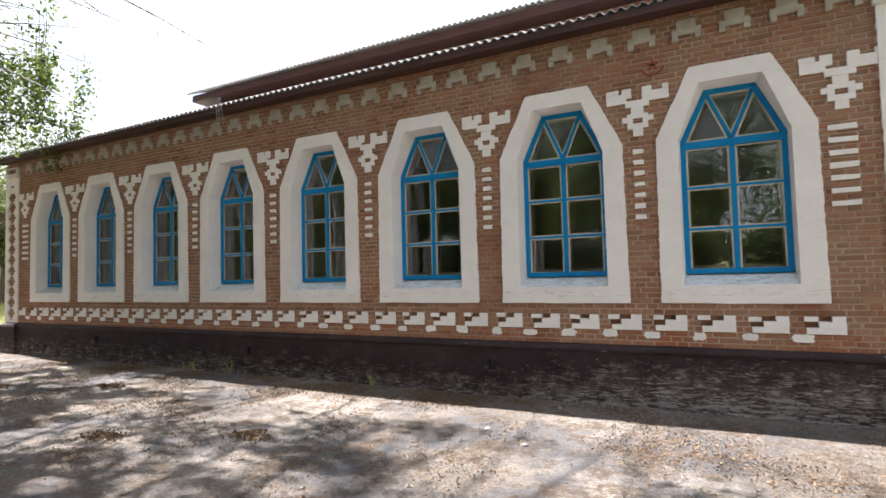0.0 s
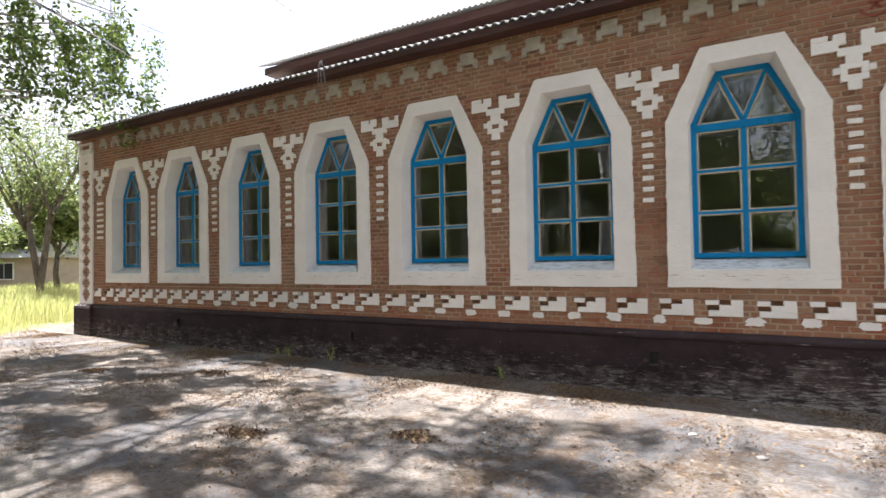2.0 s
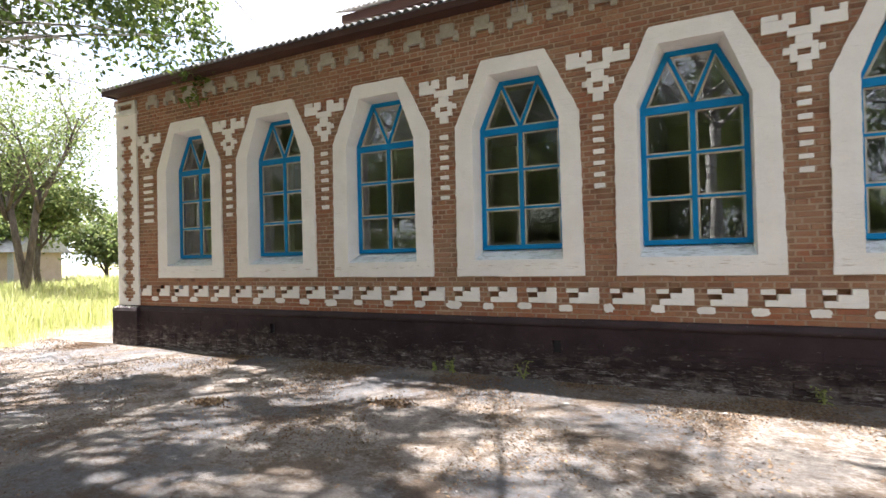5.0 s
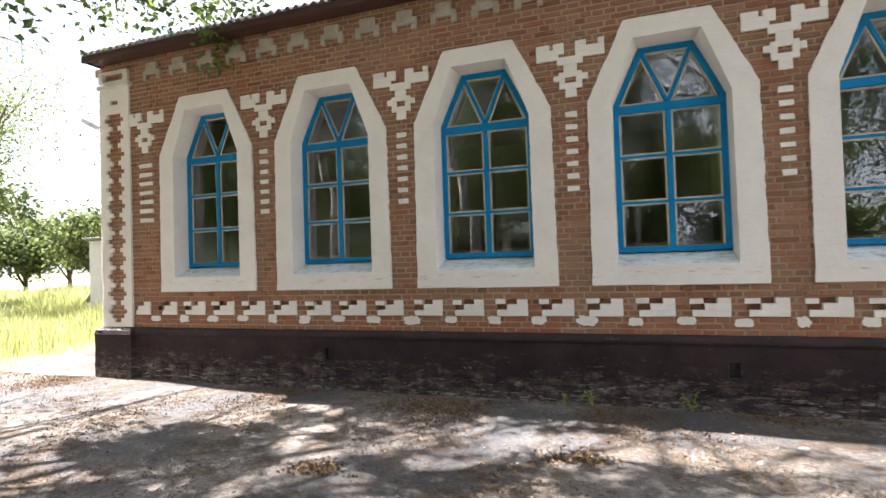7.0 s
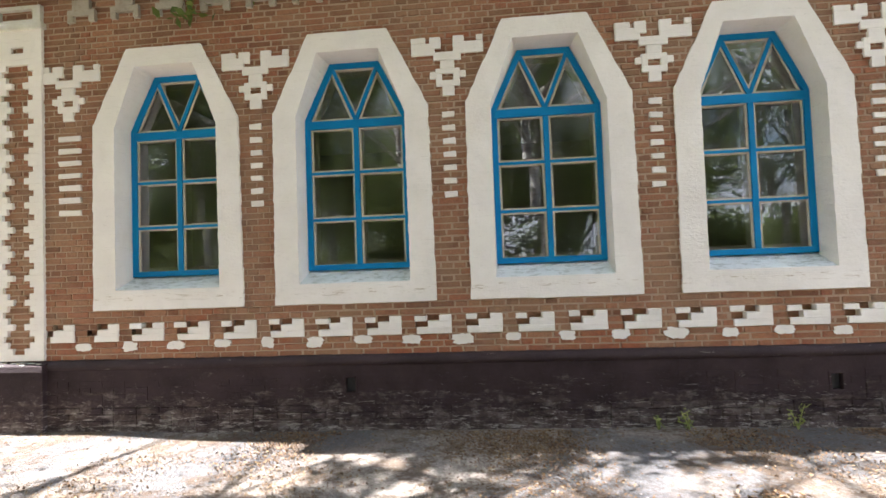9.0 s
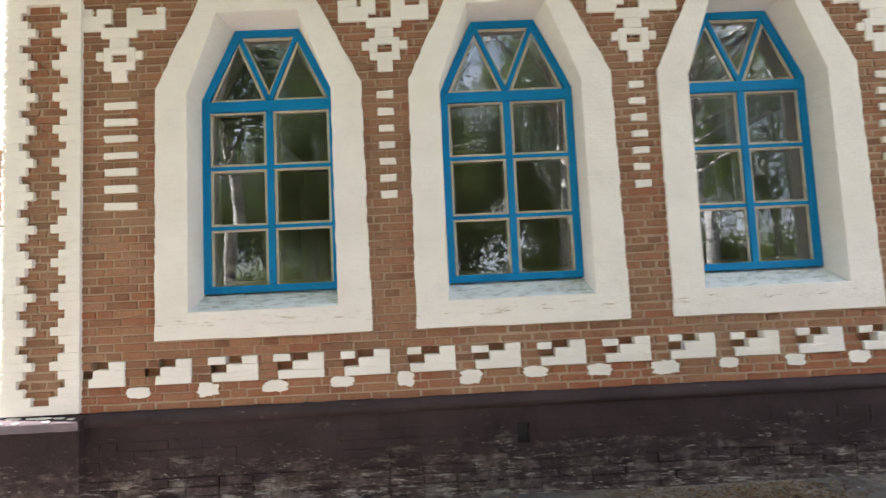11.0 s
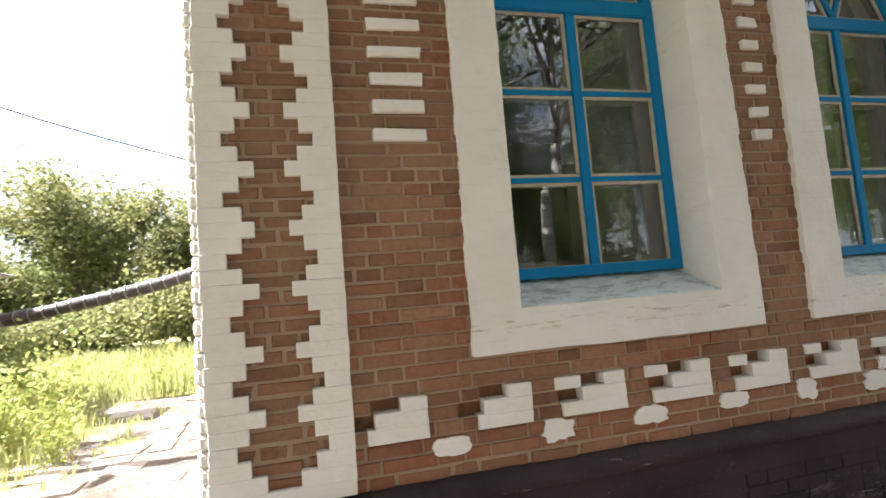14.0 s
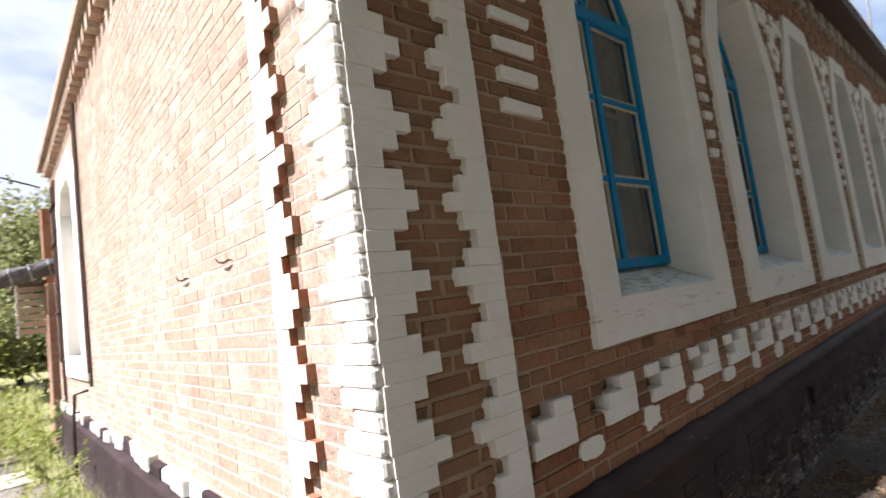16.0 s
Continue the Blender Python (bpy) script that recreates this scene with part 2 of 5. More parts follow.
k = Mat("meadow_soil", 0.95, 0, 0.1).world()
M_SOIL = k.color(k.ramp(k.noise(0.7, 8, 0.7), (0.35, (0.16, 0.17, 0.06)), (0.55, (0.28, 0.26, 0.13)), (0.75, (0.36, 0.32, 0.23)))).bump(k.noise(20, 8), 0.05).m


def make_leaf(name, a, b, c, glow=0.35):
    """Leaves let part of the light through."""
    k = Mat(name, 0.55, 0, 0.25)
    col = k.ramp(k.rand(), (0.0, a), (0.55, b), (1.0, c))
    k.color(col)
    t = k.n.new("ShaderNodeBsdfTranslucent")
    k.l.new(col, t.inputs["Color"])
    x = k.n.new("ShaderNodeMixShader")
    x.inputs[0].default_value = glow
    k.l.new(k.b.outputs[0], x.inputs[1])
    k.l.new(t.outputs[0], x.inputs[2])
    k.l.new(x.outputs[0], k.n["Material Output"].inputs["Surface"])
    return k.m


M_BIRCH = make_leaf("birch_leaf", (0.06, 0.10, 0.024), (0.11, 0.16, 0.038), (0.20, 0.24, 0.06), 0.45)
M_LEAF = make_leaf("tree_leaf", (0.09, 0.13, 0.04), (0.16, 0.20, 0.068), (0.26, 0.28, 0.11), 0.48)
M_LEAF_DARK = make_leaf("dark_leaf", (0.10, 0.14, 0.04), (0.16, 0.205, 0.065), (0.25, 0.28, 0.11), 0.45)
M_LEAF_WOOD = make_leaf("sunny_leaf", (0.14, 0.16, 0.055), (0.225, 0.235, 0.09), (0.34, 0.32, 0.15), 0.45)
M_GRASS = make_leaf("grass_blade", (0.23, 0.27, 0.075), (0.37, 0.385, 0.14), (0.50, 0.47, 0.25), 0.5)
M_WEED = make_leaf("weed_leaf", (0.21, 0.27, 0.065), (0.33, 0.375, 0.105), (0.44, 0.445, 0.16), 0.5)
k = Mat("bark", 0.9).world()
M_BARK = k.color(k.ramp(k.noise(9, 7, 0.7, k.stretch(1, 1, 0.3)), (0.35, (0.06, 0.045, 0.035)), (0.65, (0.16, 0.13, 0.10)))).bump(k.noise(20, 6, 0.7, k.stretch(1, 1, 0.25)), 0.03).m
k = Mat("birch_bark", 0.8).world()
M_BIRCH_BARK = k.color(k.ramp(k.noise(7, 6, 0.7, k.stretch(0.5, 0.5, 2.5)), (0.42, (0.05, 0.045, 0.04)), (0.5, (0.55, 0.53, 0.50)))).bump(k.noise(15), 0.01).m

k = Mat("asbestos_sheet", 0.85).world()
M_SHEET = k.color(k.ramp(k.noise(4, 7, 0.7), (0.35, (0.30, 0.29, 0.28)), (0.7, (0.48, 0.46, 0.44)))).bump(k.noise(40), 0.004).m
k = Mat("brown_board_paint", 0.6).world()
M_BROWN = k.color(k.ramp(k.noise(5, 6, 0.6, k.stretch(0.3, 1, 1)), (0.3, (0.052, 0.025, 0.022)), (0.7, (0.085, 0.042, 0.036)))).bump(k.noise(18, 6), 0.004).m
k = Mat("red_door_paint", 0.7).world()
M_DOOR = k.color(k.ramp(k.noise(6, 6, 0.6, k.stretch(3, 3, 0.4)), (0.3, (0.20, 0.075, 0.05)), (0.7, (0.28, 0.115, 0.075)))).bump(k.noise(30), 0.003).m
k = Mat("dark_interior_plaster", 0.9).world()
M_ROOM = k.color(k.ramp(k.noise(1.5, 5), (0.3, (0.42, 0.39, 0.32)), (0.7, (0.52, 0.49, 0.42)))).m
k = Mat("floor_boards", 0.7).world()
M_FLOORB = k.color(k.ramp(k.noise(3, 5, 0.6, k.stretch(0.3, 4, 1)), (0.3, (0.10, 0.045, 0.025)), (0.7, (0.16, 0.08, 0.045)))).m
k = Mat("tar_paper", 0.6, 0, 0.4).world()
M_LAG = k.color(k.ramp(k.noise(9, 7, 0.7), (0.4, (0.035, 0.030, 0.032)), (0.72, (0.12, 0.11, 0.11)))).bump(k.noise(14, 7), 0.02).m
k = Mat("galvanised_wire", 0.5, 0.7)
M_WIRE = k.color(k.ramp(k.noise(20), (0.3, (0.22, 0.21, 0.2)), (0.7, (0.35, 0.34, 0.33)))).m
k = Mat("rusty_iron", 0.8, 0.3)
M_IRON = k.color(k.ramp(k.noise(30), (0.3, (0.03, 0.022, 0.02)), (0.7, (0.09, 0.05, 0.035)))).m
k = Mat("black_cable", 0.6)
M_CABLE = k.color(k.ramp(k.noise(30), (0.3, (0.02, 0.02, 0.022)), (0.7, (0.035, 0.035, 0.04)))).m
k = Mat("grey_enamel", 0.5)
M_GREY = k.color(k.ramp(k.noise(20), (0.3, (0.28, 0.28, 0.29)), (0.7, (0.42, 0.42, 0.42)))).m
k = Mat("tan_stucco", 0.9).world()
M_STUCCO = k.color(k.ramp(k.noise(2, 6), (0.3, (0.38, 0.29, 0.22)), (0.7, (0.47, 0.37, 0.29)))).bump(k.noise(30), 0.006).m
k = Mat("slab_concrete", 0.95).world()
M_SLAB = k.color(k.ramp(k.noise(4, 8, 0.75), (0.36, (0.17, 0.145, 0.10)), (0.48, (0.36, 0.32, 0.27)), (0.7, (0.47, 0.43, 0.37)))).bump(k.noise(35, 7), 0.01).m
k = Mat("pole_concrete", 0.9).world()
M_CONCRETE = k.color(k.ramp(k.noise(5, 7), (0.3, (0.20, 0.165, 0.135)), (0.7, (0.30, 0.255, 0.215)))).bump(k.noise(40), 0.004).m
k = Mat("red_chalk", 0.9).world()
M_RED = k.color(k.ramp(k.noise(40, 6), (0.4, (0.20, 0.035, 0.03)), (0.6, (0.24, 0.08, 0.05)))).m
k = Mat("dry_litter", 0.9)
M_LITTER = k.color(k.ramp(k.rand(), (0.0, (0.08, 0.048, 0.028)), (0.5, (0.17, 0.105, 0.058)), (0.9, (0.26, 0.175, 0.10)), (1.0, (0.34, 0.25, 0.13)))).m
k = Mat("gravel_stone", 0.9)
M_STONE = k.color(k.ramp(k.rand(), (0.0, (0.12, 0.11, 0.10)), (0.6, (0.22, 0.20, 0.18)), (1.0, (0.38, 0.36, 0.33)))).bump(k.noise(40), 0.003).m

# ---- building blocks ----


class Geo:
    """Collects corners and faces of one mesh."""

    def __init__(self):
        self.v, self.f = [], []

    def add(self, verts, faces):
        o = len(self.v)
        self.v += [tuple(p) for p in verts]
        self.f += [tuple(i + o for i in q) for q in faces]
        return self

    def box(self, x0, x1, y0, y1, z0, z1, j=0.0, rnd=None):
        pts = [(x, y, z) for x in (x0, x1) for y in (y0, y1) for z in (z0, z1)]
        if j:
            pts = [tuple(c + rnd.uniform(-j, j) for c in p) for p in pts]
        return self.add(pts, [(0, 1, 3, 2), (4, 6, 7, 5), (0, 4, 5, 1), (2, 3, 7, 6), (0, 2, 6, 4), (1, 5, 7, 3)])

    def prism(self, poly, y0, y1):
        """poly: (x, z) corners, counter-clockwise seen from -y; pushed from y0 to y1."""
        n = len(poly)
        pts = [(x, y0, z) for x, z in poly] + [(x, y1, z) for x, z in poly]
        return self.add(pts, [tuple(range(n)), tuple(range(2 * n - 1, n - 1, -1))] + [(i, i + n, (i + 1) % n + n, (i + 1) % n) for i in range(n)])

    def ring(self, outer, inner, y0, y1, inner_back=None):
        """A frame between two closed outlines of equal count."""
        n = len(outer)
        ib = inner_back or inner
        pts = [(x, y0, z) for x, z in outer] + [(x, y0, z) for x, z in inner] + [(x, y1, z) for x, z in outer] + [(x, y1, z) for x, z in ib]
        fs = []
        for i in range(n):
            a = (i + 1) % n
            fs += [(i, a, n + a, n + i), (2 * n + a, 2 * n + i, 3 * n + i, 3 * n + a), (i, 2 * n + i, 2 * n + a, a), (n + i, n + a, 3 * n + a, 3 * n + i)]
        return self.add(pts, fs)

    def bar(self, p, q, w, y0, y1):
        """A straight bar in the window's plane from (x, z) to (x, z)."""
        d = Vector((q[0] - p[0], q[1] - p[1])).normalized() * w / 2
        nx, nz = -d.y, d.x
        return self.prism([(p[0] - nx, p[1] - nz), (q[0] - nx, q[1] - nz), (q[0] + nx, q[1] + nz), (p[0] + nx, p[1] + nz)], y0, y1)

    def tube(self, pts, radii, n=7):
        pts = [Vector(p) for p in pts]
        o = len(self.v)
        for i, p in enumerate(pts):
            d = (pts[min(i + 1, len(pts) - 1)] - pts[max(i - 1, 0)]).normalized()
            s = d.orthogonal().normalized()
            t = d.cross(s)
            for a in range(n):
                w = 2 * math.pi * a / n
                self.v.append(tuple(p + radii[i] * (math.cos(w) * s + math.sin(w) * t)))
        for i in range(len(pts) - 1):
            for a in range(n):
                b = (a + 1) % n
                self.f.append((o + i * n + a, o + i * n + b, o + (i + 1) * n + b, o + (i + 1) * n + a))
        self.f.append(tuple(o + a for a in reversed(range(n))))
        self.f.append(tuple(o + (len(pts) - 1) * n + a for a in range(n)))
        return self

    def mesh(self, name, mat, smooth=False):
        me = bpy.data.meshes.new(name)
        me.from_pydata(self.v, [], self.f)
        me.materials.append(mat)
        if smooth:
            me.polygons.foreach_set("use_smooth", [True] * len(me.polygons))
        me.update()
        return me


def fix(me):
    bm = bmesh.new()
    bm.from_mesh(me)
    bmesh.ops.recalc_face_normals(bm, faces=bm.faces)
    bm.to_mesh(me)
    bm.free()
    return me


def part(name, geo, mat, parent, label="", smooth=False, bevel=0.0, kind=""):
    """One mesh object under a thing."""
    ob = new(name, fix(geo.mesh(name, mat, smooth)))
    ob.parent = parent
    if bevel:
        b = ob.modifiers.new("edge", "BEVEL")
        b.width, b.segments, b.limit_method = bevel, 2, "ANGLE"
    return tagged(ob, label, kind=kind)


def thing(name, label, category, group="", kind="", at=(0, 0, 0), turn=0):
    ob = new(name)
    ob.matrix_world = pose(*at, 0, 0, turn)
    return tagged(ob, label, category, group, kind)


def solid(name, geo, mat, label, category, kind="", smooth=False, bevel=0.0):
    """A thing that is one single mesh."""
    ob = new(name, fix(geo.mesh(name, mat, smooth)))
    if bevel:
        b = ob.modifiers.new("edge", "BEVEL")
        b.width, b.segments, b.limit_method = bevel, 2, "ANGLE"
    return tagged(ob, label, category, kind=kind)


# ---- plan of the building ----
CX = 0.25            # the side wall's face at the corner
SLANT = 0.028        # the side wall runs slightly out of square
P, W1 = 2.075, 2.275  # spacing of the windows, middle of the first
NW = 8
PIL2 = 18.20         # second pilaster
END = 24.0           # end of the front
DEEP = 9.9           # length of the side wall
Z0, ZT = 0.76, 4.86  # top of the plinth, underside of the eaves
C, BL = 0.0665, 0.26  # a course, a brick with its joint
OUT = [(-0.855, 1.295), (0.855, 1.295), (0.835, 3.33), (0.43, 4.165), (-0.43, 4.165), (-0.835, 3.33)]
INN = [(-0.59, 1.505), (0.59, 1.505), (0.585, 3.28), (0.335, 3.96), (-0.335, 3.96), (-0.585, 3.28)]
WX = [W1 + i * P + d for i, d in enumerate((0.008, -0.008, -0.022, -0.022, -0.012, 0.012, 0.012, 0.01))]
rng = random.Random(7)
N_FRIEZE = int((PIL2 - 1.2) / (P / 4)) + 1


def half_out(z):
    """Half the surround's width at a height."""
    if z < 1.295 or z > 4.165:
        return 0.0
    if z <= 3.33:
        return 0.855 - 0.02 * (z - 1.295) / 2.035
    return 0.835 - 0.405 * (z - 3.33) / 0.835


def slant(geo):
    """Follow the side wall, which is not quite square to the front."""
    geo.v = [(x + SLANT * max(y, 0.0), y, z) for x, y, z in geo.v]
    return geo


# front wall: mortar bed with the eight openings through it
front = thing("wall_front", "long brown brick wall with white relief patterns", "wall", kind="structure")
g = Geo()
FACE, BACK = 0.004, 0.50
BAND0, BAND1 = Z0 + 3 * C - 0.003, Z0 + 6 * C - 0.006  # the stepped frieze, with niches behind it
MID = [WX[0] - P / 2] + [(p + q) / 2 for p, q in zip(WX, WX[1:])] + [WX[-1] + P / 2]
for cx, xl, xr in zip(WX, MID, MID[1:]):
    ring_out = [(xl, BAND1), (xr, BAND1), (xr, 3.33), (xr, ZT + 0.1), (xl, ZT + 0.1), (xl, 3.33)]
    hole = [(cx + x * 1.12, z + (0.05 if z > 3.9 else -0.05)) for x, z in INN]
    g.ring(ring_out, hole, FACE, BACK)
g.box(CX + 0.035, WX[0] - P / 2, FACE, BACK, BAND1, ZT + 0.1)
g.box(WX[-1] + P / 2, END, FACE, BACK, BAND1, ZT + 0.1)
g.box(CX + 0.035, END, FACE, BACK, 0, BAND0)
part("niche_back", Geo().box(CX + 0.035, END, 0.062, BACK, BAND0, BAND1), M_BRICK, front)
g.box(CX + 0.035, END, FACE, 0.062, BAND0, Z0 + 4 * C - 0.005)
for row, (na, nb) in ((4, (0.375, 0.24)), (5, (0.262, 0.12))):
    x = CX + 0.035
    for i in range(N_FRIEZE):
        r = 1.19 + i * P / 4
        g.box(x, r - na, FACE, 0.062, Z0 + row * C - 0.005, Z0 + (row + 1) * C - 0.005)
        x = r - nb
    g.box(x, END, FACE, 0.062, Z0 + row * C - 0.005, Z0 + (row + 1) * C - 0.005)
part("mortar_bed", g, M_MORTAR, front)

side = thing("wall_side", "sunlit orange brick side wall", "wall", kind="structure")
g = Geo()
SWY, SWH = 7.4, 0.85  # side window
ring_out = [(0.012, 0.0), (DEEP, 0.0), (DEEP, ZT + 0.1), (0.012, ZT + 0.1)]
hole = [(SWY - SWH, 1.5), (SWY + SWH, 1.5), (SWY + SWH, 3.9), (SWY - SWH, 3.9)]
pts = Geo().ring(ring_out, hole, CX + FACE, CX + 0.5)
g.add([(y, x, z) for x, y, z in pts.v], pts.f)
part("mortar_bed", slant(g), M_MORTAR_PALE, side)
shell = Geo()
shell.box(END - 0.4, END, 0.5, 14.0, 0, 4.9)
shell.box(CX + 0.5, END, 13.6, 14.0, 0, 4.9)
shell.box(CX + 0.9, CX + 1.3, DEEP, 14.0, 0, 4.9)
solid("wall_back", shell, M_BRICK, "plain brick walls closing the building", "wall", "structure")

# the schoolroom behind the windows
solid("floor", Geo().box(CX + 0.5, END - 0.4, 0.5, 7.0, 0.80, 0.90), M_FLOORB, "brown board floor of the empty schoolroom", "floor", "structure")
solid("ceiling", Geo().box(CX + 0.5, END - 0.4, 0.5, 7.0, 4.45, 4.55), M_ROOM, "dim plaster ceiling of the schoolroom", "ceiling", "structure")
solid("wall_inner", Geo().box(CX + 0.5, END - 0.4, 6.9, 7.0, 0.9, 4.45).box(9.8, 9.95, 0.5, 6.9, 0.9, 4.45), M_ROOM, "dim plaster walls of the schoolroom", "wall", "structure")

# ---- plinth ----
plinth = thing("plinth", "tarred black brick plinth, paint flaking near the ground", "plinth", kind="structure")
g = Geo()
PY = -0.06
for x0, x1 in ((0.90, PIL2 - 0.08), (PIL2 + 0.7, END)):
    n = int((x1 - x0) / 0.09)
    lip = [(rng.uniform(-0.006, 0.003), rng.uniform(-0.007, 0.005), rng.uniform(-0.006, 0.004)) for _ in range(n + 1)]
    o = len(g.v)
    for i, (dy, dz, dl) in enumerate(lip):
        a = x0 + (x1 - x0) * i / n
        g.v += [(a, PY - 0.004 + dl, 0.665), (a, PY - 0.005 + dy, 0.715 + dz), (a, -0.035 + dl, 0.755 + dz), (a, 0.02, 0.772), (a, 0.02, 0.665)]
    g.f += [(o + 5 * i + j, o + 5 * i + 5 + j, o + 5 * i + 5 + (j + 1) % 5, o + 5 * i + (j + 1) % 5) for i in range(n) for j in range(5)]
part("render_band", g, M_RENDER, plinth, "smooth tarred cement band", smooth=True)
g = Geo()
VENTS = ((4.28, 0.46), (8.97, 0.42), (13.7, 0.42))
x = 0.90
for vx, vz in VENTS:
    g.box(x, vx - 0.05, PY + 0.003, 0.02, 0.262, 0.69)
    g.box(vx - 0.05, vx + 0.05, PY + 0.003, 0.02, 0.262, vz - 0.075)
    g.box(vx - 0.05, vx + 0.05, PY + 0.003, 0.02, vz + 0.075, 0.69)
    x = vx + 0.05
g.box(x, END, PY + 0.003, 0.02, 0.262, 0.69)
g.box(0.90, END, PY + 0.011, 0.02, -0.1, 0.262)
part("core", g, M_TAR, plinth)
for px in (0.16, PIL2 - 0.09):
    foot = Geo()
    foot.add([(px - 0.008, -0.135, 0.655), (px + 0.76, -0.135, 0.655), (px + 0.74, -0.115, 0.725), (px + 0.005, -0.115, 0.725), (px + 0.74, 0.02, 0.768), (px, 0.02, 0.768), (px, 0.02, 0.655), (px + 0.75, 0.02, 0.655)],
             [(0, 1, 2, 3), (3, 2, 4, 5), (0, 3, 5, 6), (1, 7, 4, 2), (0, 6, 7, 1)])
    cap = part("pilaster_foot", foot, M_TAR, plinth, "tarred brick foot under the corner pilaster", bevel=0.008)
    for q in range(9):
        cx_, cy_, w_ = px + 0.04 + q * 0.075 + rng.uniform(-0.02, 0.02), rng.uniform(-0.108, -0.03), rng.uniform(0.03, 0.075)
        zc_ = 0.725 + 0.043 * (cy_ + 0.115) / 0.135
        poly = [(cx_ + w_ * rng.uniform(0.6, 1.1) * math.cos(a_), cy_ + 0.28 * w_ * rng.uniform(0.5, 1.2) * math.sin(a_)) for a_ in [6.283 * k_ / 9 for k_ in range(9)]]
        part("lime_crust", Geo().add([(u_, v_, zc_ - 0.012) for u_, v_ in poly] + [(u_ * 0.98 + cx_ * 0.02, v_, zc_ + 0.007) for u_, v_ in poly], [tuple(range(9, 18))] + [(k_, (k_ + 1) % 9, (k_ + 1) % 9 + 9, k_ + 9) for k_ in range(9)]), M_WHITE_OLD, cap, "crust of lime on the ledge")
    part("core", Geo().box(px + 0.002, px + 0.748, -0.1235, 0.02, -0.1, 0.66), M_TAR, cap)
    for r in range(4):
        x = px - (0.12 if r % 2 else 0)
        while x < px + 0.72:
            a, b = max(x, px), min(x + 0.245, px + 0.75)
            x += 0.25
            if b - a > 0.05:
                part("brick", Geo().box(a, b, -0.125 + rng.uniform(-0.006, 0.004), 0.0, -0.03 + r * 0.0685, 0.034 + r * 0.0685, 0.003, rng), M_TAR, cap)
g = Geo().box(0.13, CX + 0.02, 0.03, DEEP, -0.1, 0.66)
part("side_band", slant(g), M_TAR, plinth, "flaking tarred band along the side wall", bevel=0.02)
for i in range(33):  # crumbling lime-washed blocks on the side ledge
    y = 0.1 + i * 0.29
    g = Geo().box(0.19 + rng.uniform(-0.015, 0.03), CX + 0.01, y, y + 0.285, 0.655, 0.655 + rng.uniform(0.08, 0.14), 0.010, rng)
    part("ledge_block", slant(g), M_TAR if i % 4 == 1 else M_WHITE_OLD, plinth, bevel=0.014)
for vx, vz in VENTS:
    g = Geo().ring([(vx - 0.075, vz - 0.10), (vx + 0.075, vz - 0.10), (vx + 0.075, vz + 0.10), (vx - 0.075, vz + 0.10)],
                   [(vx - 0.05, vz - 0.075), (vx + 0.05, vz - 0.075), (vx + 0.05, vz + 0.075), (vx - 0.05, vz + 0.075)], PY - 0.006, PY + 0.004)
    vent = part("vent_frame", g, M_TAR, plinth, bevel=0.006)
    # black panel stands in for the darkness deep inside the vent
    part("vent_hole", Geo().box(vx - 0.05, vx + 0.05, -0.006, 0.003, vz - 0.075, vz + 0.075), M_CABLE, vent)

# ---- windows ----
def blue_outline(inset=0.0):
    return [(-0.575 + inset, 1.645 + inset), (0.575 - inset, 1.645 + inset), (0.575 - inset, 3.32 - inset * 0.3), (0.275 - inset * 0.7, 3.93 - inset), (-0.275 + inset * 0.7, 3.93 - inset), (-0.575 + inset, 3.32 - inset * 0.3)]


def coursed(poly, rnd, worn):
    """The outline cut at every course, each brick end a little in or out."""
    out = []
    for i, (a, b) in enumerate(zip(poly, poly[1:] + poly[:1])):
        n = (7, 30, 13, 4, 13, 30)[i]
        for k in range(n):
            f = (k + 0.02) / n
            x, z = a[0] + (b[0] - a[0]) * f, a[1] + (b[1] - a[1]) * f
            w = worn if 0 < k < n else worn * 0.3
            nx, nz = (b[1] - a[1]), -(b[0] - a[0])
            d = math.hypot(nx, nz)
            j = rnd.uniform(-w, w)
            out.append((x + nx / d * j, z + nz / d * j))
            if k % 2 and i in (1, 5):
                f = (k + 0.94) / n
                out.append((a[0] + (b[0] - a[0]) * f + nx / d * j, a[1] + (b[1] - a[1]) * f))
    return out


